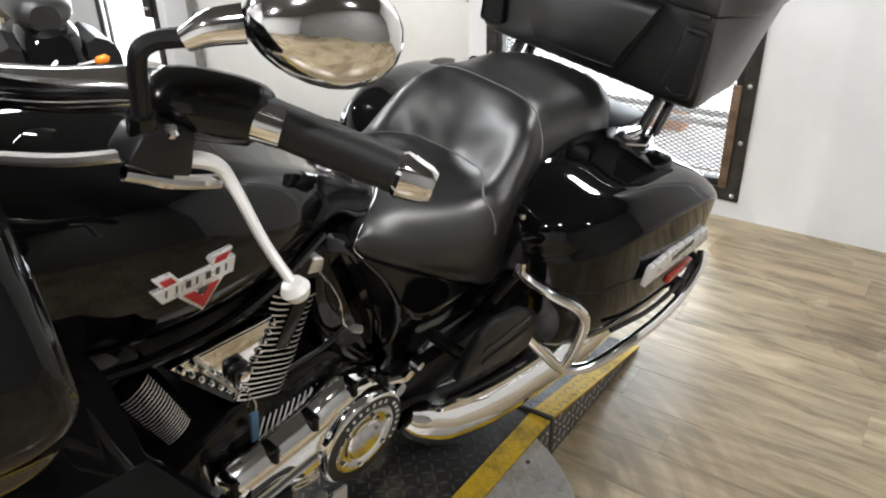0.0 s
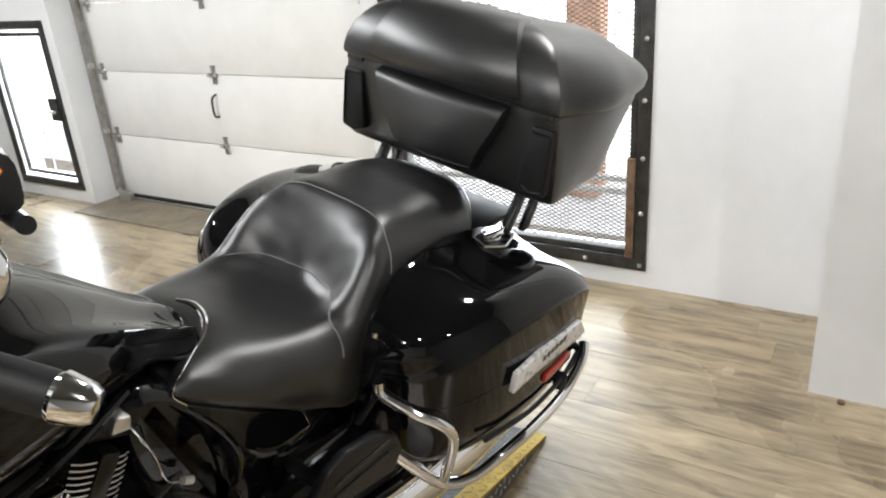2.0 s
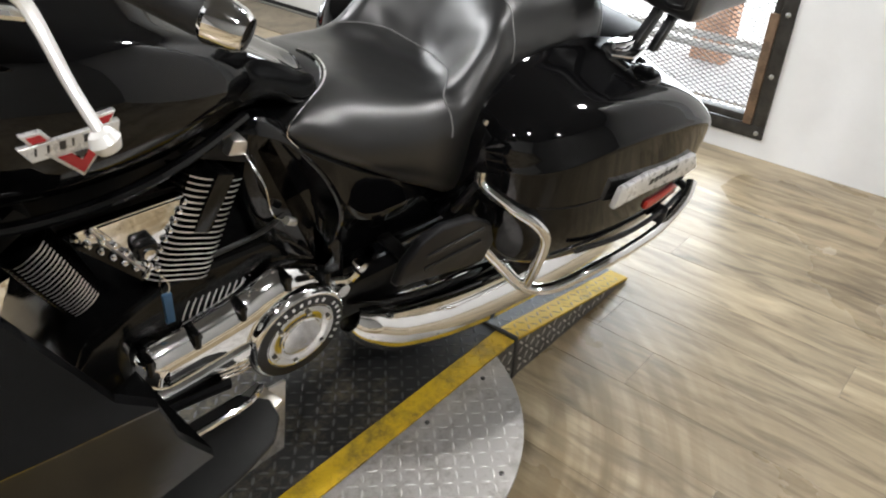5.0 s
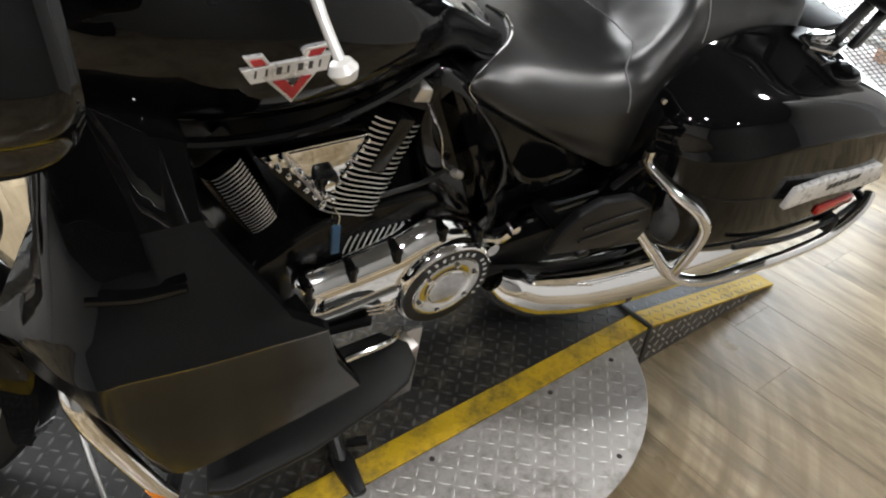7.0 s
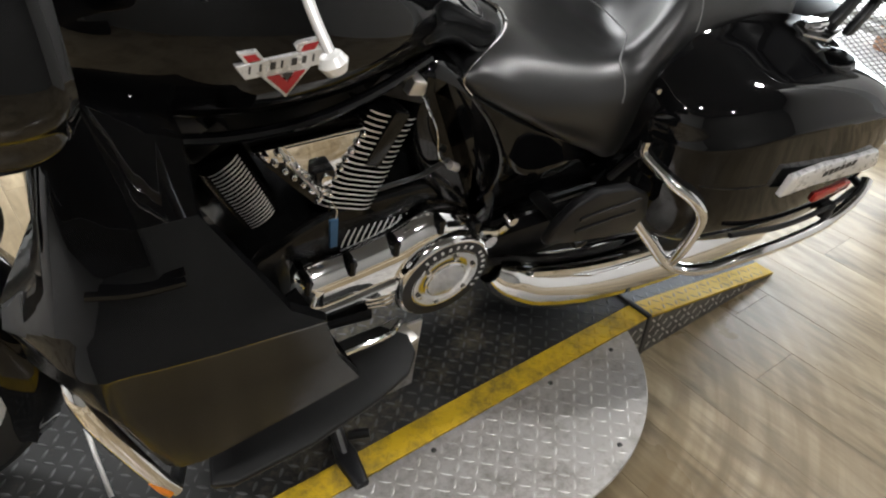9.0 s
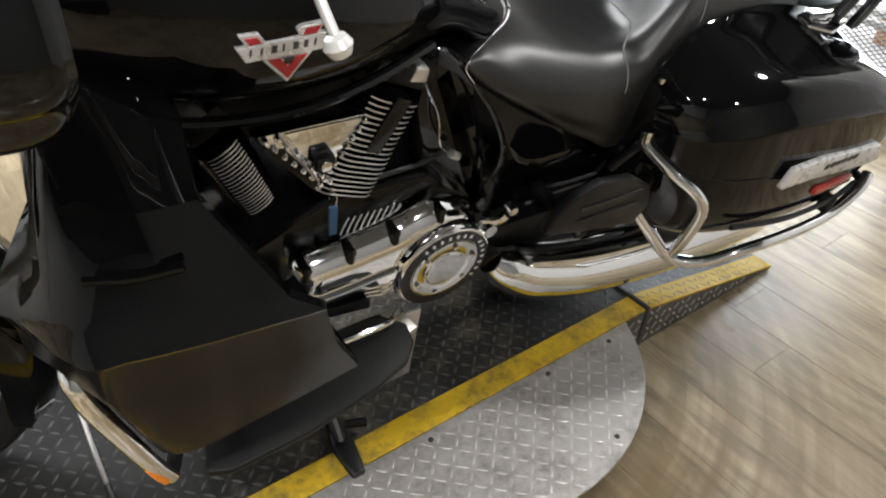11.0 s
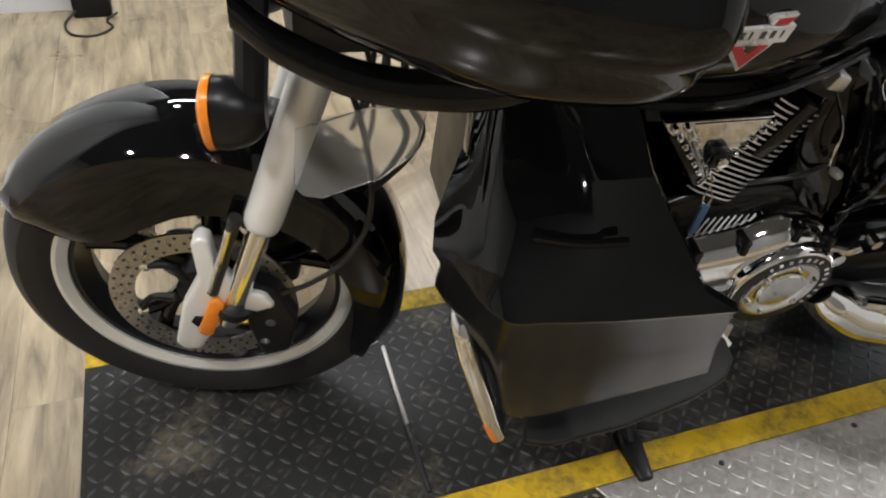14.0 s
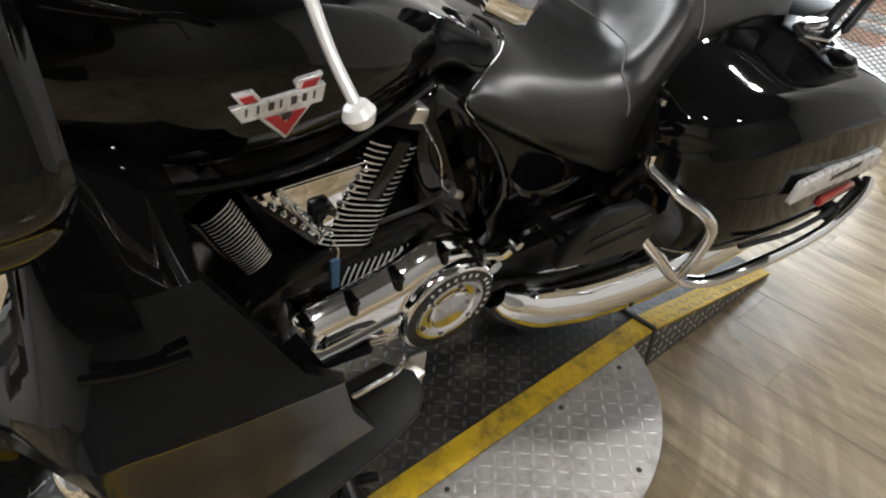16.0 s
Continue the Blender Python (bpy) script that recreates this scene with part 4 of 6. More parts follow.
bp("lid_pad", loft([[(x - bulge * (1 - (2 * (j / 8) - 1) ** 2) , y0 + (y1 - y0) * j / 8, z) for j in range(9)] + [(x + 0.05, y1 - (y1 - y0) * j / 8, z) for j in range(9)] for x, y0, y1, z, bulge in (
    (1.248, -0.175, 0.175, 1.022, 0.012), (1.232, -0.178, 0.178, 1.035, 0.022), (1.23, -0.17, 0.17, 1.07, 0.03), (1.245, -0.155, 0.155, 1.11, 0.03), (1.275, -0.135, 0.135, 1.148, 0.025), (1.315, -0.115, 0.115, 1.17, 0.02), (1.37, -0.09, 0.09, 1.176, 0.01), (1.44, -0.06, 0.06, 1.168, 0.005))], 4, 1), M_TRUNKVINYL, trunk, "padded upper backrest")
bp("backrest_pad", loft([[(x - bulge * (1 - (2 * (j / 8) - 1) ** 2), y0 + (y1 - y0) * j / 8, z) for j in range(9)] + [(x + 0.05, y1 - (y1 - y0) * j / 8, z) for j in range(9)] for x, y0, y1, z, bulge in (
    (1.258, -0.088, 0.088, 0.845, 0.004), (1.232, -0.094, 0.094, 0.858, 0.014), (1.222, -0.115, 0.115, 0.91, 0.018), (1.222, -0.138, 0.138, 0.96, 0.016), (1.228, -0.152, 0.152, 1.0, 0.012), (1.25, -0.153, 0.153, 1.009, 0.004))], 4, 1), M_TRUNKVINYL, trunk, "padded lower backrest")
for s in (-1, 1):
    bp("side_pocket", slab([(s * 0.205, 0.985), (s * 0.252, 0.985), (s * 0.254, 0.84), (s * 0.222, 0.832), (s * 0.192, 0.845)], "x", 1.248, 1.275, 0.007), M_PLASTIC, trunk, "black textured pocket panel")
    bp("pocket_beading", tube([(1.245, s * 0.212, 0.975), (1.245, s * 0.246, 0.975), (1.247, s * 0.248, 0.85), (1.25, s * 0.222, 0.842), (1.248, s * 0.205, 0.852)], 0.002, 6, 1), M_SATIN, trunk)
    bp("trunk_strut", slab([(1.315, 0.81), (1.345, 0.81), (1.285, 0.715), (1.25, 0.715)], "y", s * 0.175 - 0.008, s * 0.175 + 0.008, 0.002), M_SATIN, trunk, "black mounting strut")
    bp("trunk_strut", slab([(1.395, 0.81), (1.42, 0.81), (1.36, 0.70), (1.335, 0.70)], "y", s * 0.18 - 0.008, s * 0.18 + 0.008, 0.002), M_SATIN, trunk, "black mounting strut")
bp("rack_bar", box((1.22, -0.17, 0.70), (1.40, 0.17, 0.715), 0.004), M_SATIN)
bp("hinge_strap", box((1.247, -0.245, 1.004), (1.256, -0.205, 1.016), 0.002), M_WIRE, trunk)
bp("hinge_strap", box((1.247, 0.205, 1.004), (1.256, 0.245, 1.016), 0.002), M_WIRE, trunk)

for o in (trunk, *trunk.children_recursive):
    for v in o.data.vertices:
        x, y, z = v.co
        if z > 1.013:
            z = 1.013 + (z - 1.013) * (1.02 - 1.05 * max(0.0, x - 1.27))
        v.co = (x + 0.048, y * 1.115, z - 0.025)
# --- side cover, frame and engine
def side_cover(s):
    rows = [
        [(0.51, 0.120, 0.690), (0.60, 0.145, 0.645), (0.70, 0.158, 0.588), (0.80, 0.158, 0.535), (0.88, 0.145, 0.50)],
        [(0.515, 0.136, 0.672), (0.60, 0.166, 0.622), (0.70, 0.178, 0.570), (0.80, 0.170, 0.520), (0.89, 0.15, 0.485)],
        [(0.535, 0.150, 0.640), (0.605, 0.183, 0.545), (0.70, 0.190, 0.530), (0.80, 0.173, 0.512), (0.90, 0.15, 0.475)],
        [(0.545, 0.150, 0.620), (0.610, 0.182, 0.525), (0.70, 0.188, 0.515), (0.80, 0.170, 0.50), (0.91, 0.15, 0.46)],
        [(0.575, 0.138, 0.545), (0.625, 0.142, 0.46), (0.72, 0.145, 0.44), (0.82, 0.138, 0.425), (0.93, 0.13, 0.40)],
        [(0.59, 0.115, 0.46), (0.64, 0.112, 0.38), (0.74, 0.112, 0.36), (0.83, 0.11, 0.345), (0.93, 0.105, 0.33)],
        [(0.60, 0.09, 0.40), (0.65, 0.085, 0.31), (0.75, 0.085, 0.29), (0.84, 0.085, 0.285), (0.92, 0.085, 0.285)]]
    g = [[np.array((p[0], s * p[1], p[2])) for p in crom(r, 5)] for r in rows]
    n, R = len(g[0]), len(g)
    v = [p for r in g for p in r] + [p * np.array((1, 0, 1)) + np.array((0, s * 0.07, 0)) for r in g for p in r]
    o, f = R * n, []
    for i in range(R - 1):
        for j in range(n - 1):
            a = i * n + j
            f += [(a, a + 1, a + n + 1, a + n), (o + a, o + a + n, o + a + n + 1, o + a + 1)]
        for j in (0, n - 1):
            a = i * n + j
            f.append((a, a + n, o + a + n, o + a))
    for j in range(n - 1):
        for i in (0, R - 1):
            a = i * n + j
            f.append((a, a + 1, o + a + 1, o + a))
    c = bp("side_cover", mesh_of("side_cover", v, f, 24), M_BLACK, None, "gloss black side cover with a raised facet")
    bp("cover_ridge", tube([(0.498, s * 0.150, 0.688), (0.54, s * 0.163, 0.634), (0.577, s * 0.168, 0.56), (0.585, s * 0.158, 0.49), (0.575, s * 0.14, 0.44)], [0.002, 0.005, 0.007, 0.006, 0.003], 10), M_BLACK, c)
side_cover(-1)
side_cover(1)
bp("crankcase", slab([(0.10, 0.30), (0.16, 0.20), (0.55, 0.17), (0.66, 0.26), (0.64, 0.44), (0.52, 0.50), (0.30, 0.50), (0.16, 0.44)], "y", -0.125, 0.13, 0.02, 3), M_CASE, None, "black engine crankcase")
bp("frame_panel", domed([(0.415, 0.73), (0.47, 0.735), (0.545, 0.66), (0.585, 0.56), (0.60, 0.45), (0.62, 0.38), (0.56, 0.385), (0.47, 0.49), (0.42, 0.60)], [(0.0, -0.06), (0.0, -0.115), (0.006, -0.128), (0.02, -0.137), (0.045, -0.141)]), M_BLACK, None, "rounded gloss black frame panel")
bp("battery_box", box((0.50, -0.085, 0.28), (0.97, 0.085, 0.64), 0.02), M_CASE)
bp("frame_spine", tube([(-0.22, 0, 0.86), (0.1, 0, 0.74), (0.45, 0, 0.68), (0.9, 0, 0.6)], 0.05, 12), M_SATIN)
bp("air_box", box((0.08, -0.10, 0.62), (0.38, 0.10, 0.75), 0.02), M_ENGINE)
bp("swingarm", box((0.60, -0.15, 0.22), (1.05, -0.11, 0.32), 0.015), M_SATIN)
bp("swingarm", box((0.60, 0.11, 0.22), (1.05, 0.15, 0.32), 0.015), M_SATIN)


def cylinder(bx, bz, tx, tz, width, foot, label, tilt=None):
    a, b = np.array((bx, 0, bz)), np.array((tx, 0, tz))
    d = (b - a) / np.linalg.norm(b - a)
    n = np.array((d[2], 0, -d[0]))
    ln = np.linalg.norm(b - a)
    up = d
    if tilt is not None:
        n = np.array((math.cos(radians(tilt)), 0, math.sin(radians(tilt))))
        up = np.array((-n[2], 0, n[0]))
    body = bp("cylinder", lathe([(0, width * foot * 0.85), (ln, width * 0.85), (ln + 0.01, width * 0.7)], a, d, 28), M_ENGINE, None, label)
    count = 19
    for k in range(count):
        q = k / (count - 1)
        c = a + d * (0.012 + (ln - 0.02) * q)
        w, dp = width * (foot + (1 - foot) * min(1.0, q * 1.6)), 0.150 - 0.008 * abs(q - 0.4)
        r = 0.04 * min(1.0, w / 0.05)
        ring = []
        for cu, cv, t0 in ((w - r, dp - r, 0), (r - w, dp - r, 90), (r - w, r - dp, 180), (w - r, r - dp, 270)):
            ring += [(cu + r * math.cos(radians(t0 + 90 * e / 5)), cv + r * math.sin(radians(t0 + 90 * e / 5))) for e in range(6)]
        lay = [[c + up * h + n * u * g + np.array((0, v * g, 0)) for u, v in ring] for h, g in ((-0.0016, 0.97), (-0.0012, 1.0), (0.0012, 1.0), (0.0016, 0.97))]
        fin = bp("cooling_fin", skin(lay), M_FIN, body)
        fin.data.materials.append(M_CASE)
        for p in fin.data.polygons:
            p.material_index = 0 if abs(p.normal.y) > 0.8 and abs(p.normal.dot(Vector(up))) < 0.75 else 1
    # dark rocker box and push-rod tower
    c = b + d * 0.012
    bp("rocker_box", slab([tuple((c + n * u + d * h)[[0, 2]]) for u, h in ((-width, 0), (width, 0), (width * 0.85, 0.04), (-width * 0.85, 0.04))], "y", -0.135, 0.135, 0.012), M_ENGINE, body)
    m = a + d * ln * 0.74
    if tx > bx:
        bp("fin_bridge", slab([tuple((m + n * u + d * h)[[0, 2]]) for u, h in ((-0.014, -0.045), (0.016, -0.045), (0.020, 0.055), (-0.010, 0.055))], "y", -0.1515, -0.10, 0.004), M_CASE, body)
    return body
cylinder(0.176, 0.528, 0.116, 0.662, 0.036, 0.88, "front cylinder with bright-edged cooling fins", 34)
cylinder(0.300, 0.507, 0.377, 0.682, 0.060, 1.12, "rear cylinder with bright-edged cooling fins")
tri = bp("engine_cover", slab([(0.148, 0.692), (0.31, 0.694), (0.238, 0.572)], "y", -0.172, -0.145, 0.004), M_CHROME, None, "chrome triangular cover with rows of studs")
# stands in for the dark reflection in the chrome's lower left edge
bp("stud_strip", slab([(0.161, 0.672), (0.190, 0.664), (0.246, 0.590), (0.239, 0.573)], "y", -0.1745, -0.165, 0.0005, 1), M_BLACK, tri, "dark reflection in the chrome, drawn as a strip under the studs")
bp("cover_recess", slab([(0.190, 0.690), (0.300, 0.691), (0.247, 0.598)], "y", -0.1745, -0.16, 0.002), M_POLISH, tri)
bp("cover_wire", tube([(0.183, -0.176, 0.692), (0.206, -0.178, 0.65), (0.240, -0.178, 0.598)], 0.002, 6), M_BRUSHED, tri)
knob = bp("cover_knob", box((0.228, -0.192, 0.624), (0.258, -0.172, 0.650), 0.005), M_CASE, tri, "black square cap")
bp("cap_screw", lathe([(0, 0.008), (0.004, 0.008), (0.005, 0.0)], (0.243, -0.192, 0.637), (0, -1, 0), 12), M_CHROME, knob)
stud = mesh_of("stud", *lathe([(0, 0.0052), (0.004, 0.0052), (0.0075, 0.003), (0.008, 0.0005)], (0, 0, 0), (0, -1, 0), 10))
stud.materials.append(M_CHROME)
for k in range(7):
    t = k / 6
    for u in (0.008, 0.026):
        x, z = 0.155 + 0.083 * t + u * (1 - 0.2 * t), 0.684 - 0.098 * t + 0.002
        bp("stud", stud, M_CHROME, tri).location = (x, -0.172, z)
for k in range(9):
    t = k / 8
    bp("stud", stud, M_CHROME, tri).location = (0.304 - 0.062 * t, -0.172, 0.686 - 0.103 * t)
bp("key_ring", tube([(0.262, -0.175, 0.575), (0.27, -0.182, 0.555), (0.262, -0.186, 0.54), (0.258, -0.18, 0.555), (0.262, -0.175, 0.572)], 0.0012, 6), M_CHROME)
bp("key_tag", slab([(0.256, 0.545), (0.270, 0.545), (0.272, 0.485), (0.259, 0.485)], "y", -0.188, -0.183, 0.001, 1), M_BLUE, None, "blue key tag")
bp("horn_bracket", slab([(0.385, 0.712), (0.395, 0.735), (0.418, 0.728), (0.415, 0.705)], "y", -0.15, -0.12, 0.004), M_BRUSHED)
bp("breather_hose", tube([(0.42, -0.13, 0.70), (0.43, -0.17, 0.66), (0.44, -0.175, 0.61), (0.465, -0.165, 0.575), (0.49, -0.16, 0.56)], 0.0022, 8), M_CHROME, None, "bright breather pipe")
bp("hose_clamp", lathe([(0, 0.007), (0.018, 0.007)], (0.475, -0.165, 0.57), (0.6, 0, -0.4), 10), M_BRUSHED)
bp("cable", tube([(0.32, -0.13, 0.52), (0.38, -0.145, 0.54), (0.44, -0.145, 0.545), (0.49, -0.14, 0.56)], 0.004, 8), M_WIRE)
for k in range(11):
    bp("case_rib", tube([(0.300 + k * 0.012, -0.150, 0.434), (0.306 + k * 0.012, -0.147, 0.446), (0.318 + k * 0.012, -0.140, 0.458)], 0.0012, 6, 2), M_FIN)

# primary cover
prim = bp("primary_cover", domed([(0.207, 0.385), (0.224, 0.418), (0.309, 0.430), (0.39, 0.444), (0.425, 0.458), (0.47, 0.466), (0.53, 0.446), (0.578, 0.40), (0.592, 0.335), (0.575, 0.275), (0.525, 0.235), (0.455, 0.232), (0.40, 0.262), (0.32, 0.296), (0.235, 0.304), (0.207, 0.335)],
                                  [(0.0, -0.10), (0.0, -0.148), (0.004, -0.162), (0.012, -0.175), (0.022, -0.184), (0.034, -0.190), (0.045, -0.192)]), M_POLISH, None, "polished primary cover")
bp("cover_spear", domed([(0.215, 0.345), (0.30, 0.352), (0.40, 0.365), (0.40, 0.335), (0.31, 0.328), (0.225, 0.325)], [(0.0, -0.185), (0.003, -0.196), (0.008, -0.2005)], 3), M_POLISH, prim)
for k in range(3):
    bp("cover_flute", tube([(0.335 + 0.004 * k, -0.186, 0.318 - 0.011 * k), (0.375, -0.19, 0.318 - 0.011 * k), (0.41, -0.188, 0.316 - 0.010 * k)], [0.002, 0.0045, 0.003], 8), M_POLISH, prim)
DC = (0.484, -0.186, 0.335)
derby = bp("derby_cover", lathe([(0, 0.098), (0.012, 0.098), (0.02, 0.094), (0.024, 0.088), (0.024, 0.0)], DC, (0, -1, 0), 56), M_POLISH, prim, "round chrome cover with a dark ring of small marks")
bp("derby_ring", lathe([(0.022, 0.089), (0.0252, 0.089), (0.0252, 0.070), (0.022, 0.070)], DC, (0, -1, 0), 56, True), M_SATIN, derby, "dark ring")
bp("derby_dome", lathe([(0.02, 0.069), (0.0265, 0.067), (0.0268, 0.046), (0.0258, 0.0445), (0.0258, 0.040), (0.0275, 0.038), (0.028, 0.0)], DC, (0, -1, 0), 56), M_POLISH, derby)
mark = of_bm("ring_mark", box((-0.0026, -0.001, -0.0036), (0.0026, 0.0005, 0.0036)), 0)
mark.materials.append(M_BADGEW)
for k in range(14):
    a = radians(128 - k * 11.5) if k < 7 else radians(128 - (k + 1) * 11.5)
    o = bp("ring_mark", mark, M_BADGEW, derby)
    o.matrix_basis = pose(DC[0] + 0.0795 * math.cos(a), DC[1] - 0.0252, DC[2] + 0.0795 * math.sin(a), 0, 90 - math.degrees(a), 0)
for k in range(6):
    a = radians(k * 60 + 20)
    bp("derby_screw", lathe([(0.026, 0.0055), (0.031, 0.0055), (0.032, 0.003)], (DC[0] + 0.057 * math.cos(a), DC[1], DC[2] + 0.057 * math.sin(a)), (0, -1, 0), 10), M_CHROME, derby)
for x, z in ((0.228, 0.412), (0.305, 0.424), (0.385, 0.438), (0.470, 0.458), (0.550, 0.424)):
    bp("case_bolt", join(lathe([(0, 0.0085), (0.03, 0.0085)], (x, -0.186, z - 0.002), (0, 1, 0), 10), lathe([(0, 0.006), (0.026, 0.0075)], (x - 0.002, -0.188, z - 0.02), (0.1, 0.3, 1), 8)), M_CASE, prim)
sh = bp("shift_linkage", tube([(0.575, -0.17, 0.385), (0.60, -0.185, 0.39), (0.615, -0.19, 0.405)], 0.009, 8), M_CHROME, None, "chrome shift joint")
bp("shift_knuckle", lathe([(0, 0.014), (0.02, 0.014)], (0.585, -0.195, 0.375), (0, 1, 0), 12), M_CHROME, sh)

# exhaust and boards
mu = bp("muffler", tube([(0.625, -0.175, 0.262), (0.66, -0.182, 0.235), (0.73, -0.19, 0.195), (0.85, -0.20, 0.165), (1.0, -0.21, 0.152), (1.2, -0.22, 0.15), (1.42, -0.225, 0.155)], [0.028, 0.046, 0.058, 0.064, 0.066, 0.066, 0.06], 24, 6), M_CHROME, None, "large chrome muffler")
bp("muffler", tube([(0.625, 0.175, 0.262), (0.73, 0.19, 0.195), (0.85, 0.20, 0.165), (1.2, 0.22, 0.15), (1.42, 0.225, 0.155)], [0.028, 0.055, 0.064, 0.066, 0.06], 24, 6), M_CHROME, None, "large chrome muffler")
bp("heat_shield", tube([(0.70, -0.215, 0.262), (0.80, -0.232, 0.248), (0.90, -0.238, 0.232), (1.05, -0.24, 0.21)], [0.008, 0.012, 0.012, 0.008], 8), M_CHROME, mu)
pbd = bp("passenger_board", slab([(0.598, 0.468), (0.612, 0.51), (0.645, 0.545), (0.69, 0.558), (0.765, 0.545), (0.825, 0.505), (0.845, 0.455), (0.825, 0.412), (0.74, 0.43), (0.65, 0.452)], "y", -0.305, -0.285, 0.006, 3), M_SATIN, None, "black folded-up passenger footboard")
for k in range(2):
    bp("board_rib", box((0.66, -0.309, 0.505 - k * 0.03), (0.80, -0.304, 0.513 - k * 0.03), 0.002), M_WIRE, pbd)
bp("board_hinge", box((0.70, -0.29, 0.40), (0.73, -0.14, 0.415), 0.006), M_ENGINE, pbd)
bp("peg_bolt", lathe([(0, 0.009), (0.02, 0.009)], (0.60, -0.20, 0.445), (0, -1, 0), 10), M_CHROME)
fb = bp("rider_board", slab([(-0.003, -0.365), (0.018, -0.30), (0.10, -0.215), (0.36, -0.205), (0.398, -0.245), (0.392, -0.285), (0.36, -0.318), (0.29, -0.342), (0.16, -0.368), (0.03, -0.378)], "z", 0.248, 0.262, 0.005, 3), M_PLASTIC, None, "long black rubber rider footboard")
bp("board_arm", box((0.16, -0.24, 0.225), (0.20, -0.10, 0.25), 0.005), M_SATIN, fb)
bp("board_end", slab([(0.398, -0.25), (0.43, -0.24), (0.415, -0.18), (0.37, -0.19)], "z", 0.215, 0.228, 0.003), M_BRUSHED, fb)
bp("shift_lever", join(tube([(0.40, -0.215, 0.262), (0.36, -0.24, 0.275), (0.30, -0.25, 0.285), (0.22, -0.255, 0.29)], 0.006, 8), lathe([(0, 0.011), (0.05, 0.011)], (0.22, -0.28, 0.292), (0, 1, 0), 10)), M_CHROME)
bp("side_stand", join(tube([(0.265, -0.12, 0.20), (0.25, -0.24, 0.12), (0.245, -0.325, 0.078)], 0.013, 10, 1)), M_SATIN, None, "black side stand leg")
sf = bp("stand_foot", slab([(0.232, -0.400, 0.008), (0.258, -0.400, 0.008), (0.268, -0.33), (0.262, -0.30), (0.232, -0.30), (0.226, -0.33)], "z", 0.066, 0.088, 0.006, 3), M_SATIN, None, "black stand foot on the table edge")
bp("stand_tang", tube([(0.265, -0.30, 0.09), (0.30, -0.315, 0.098)], 0.009, 8, 1), M_SATIN, sf)

# --- rear wheel
def wheel(name, r_out, r_rim, width, m, label):
    w = width / 2
    ty = bp(name, lathe([(-w * 0.72, r_rim - 0.006), (-w * 0.98, r_rim + 0.02), (-w, r_rim + 0.045), (-w * 0.8, r_out - 0.014), (-w * 0.4, r_out - 0.003), (0, r_out), (w * 0.4, r_out - 0.003), (w * 0.8, r_out - 0.014), (w, r_rim + 0.045), (w * 0.98, r_rim + 0.02), (w * 0.72, r_rim - 0.006), (0, r_rim - 0.01)], (0, 0, 0), (0, 1, 0), 72, True), M_RUBBER, None, label)
    ty.matrix_basis = m
    bp("rim_lip", lathe([(-w * 0.80, r_rim + 0.004), (-w * 0.82, r_rim - 0.004), (-w * 0.70, r_rim - 0.018), (-w * 0.62, r_rim - 0.018), (-w * 0.62, r_rim + 0.002)], (0, 0, 0), (0, 1, 0), 72, True), M_RIM, ty, "machined silver rim edge")
    bp("rim_lip", lathe([(w * 0.80, r_rim + 0.004), (w * 0.82, r_rim - 0.004), (w * 0.70, r_rim - 0.018), (w * 0.62, r_rim - 0.018), (w * 0.62, r_rim + 0.002)], (0, 0, 0), (0, 1, 0), 72, True), M_RIM, ty, "machined silver rim edge")
    bp("rim_barrel", lathe([(-w * 0.62, r_rim - 0.012), (-w * 0.62, r_rim - 0.026), (0, r_rim - 0.04), (w * 0.62, r_rim - 0.026), (w * 0.62, r_rim - 0.012)], (0, 0, 0), (0, 1, 0), 72, True), M_SATIN, ty)
    bp("hub", lathe([(-0.06, 0.03), (-0.055, 0.045), (0.055, 0.045), (0.06, 0.03)], (0, 0, 0), (0, 1, 0), 24), M_SATIN, ty)
    for k in range(5):
        a = radians(72 * k + 12)
        for da in (-0.17, 0.17):
            d = np.array((math.cos(a), 0, math.sin(a)))
            e = np.array((math.cos(a + da), 0, math.sin(a + da)))
            bp("spoke", tube([d * 0.035, d * 0.10 + e * 0.02, e * (r_rim - 0.022)], [0.018, 0.012, 0.013], 10, 3), M_BLACK, ty)
    return ty
wheel("rear_wheel", 0.318, 0.215, 0.17, pose(1.0, 0, 0.318), "rear wheel with a road tyre")

# --- front wheel, fork and mudguard turn together
WORLD_STEER = pose(-0.422, 0.123, H) @ pose(0, 0, 0, 0, 0, -15.5) @ pose(0, 0, 0, 7) @ pose(0, 0, 0.297)
STEER = bike.matrix_world.inverted() @ WORLD_STEER
fw = wheel("front_wheel", 0.297, 0.221, 0.118, STEER, "front wheel with a road tyre and machined rim")


def fp(name, data, material, parent=None, label="", kind=""):
    o = part(name, data, material, parent or bike, label, kind)
    if not parent:
        o.matrix_basis = STEER
    return o


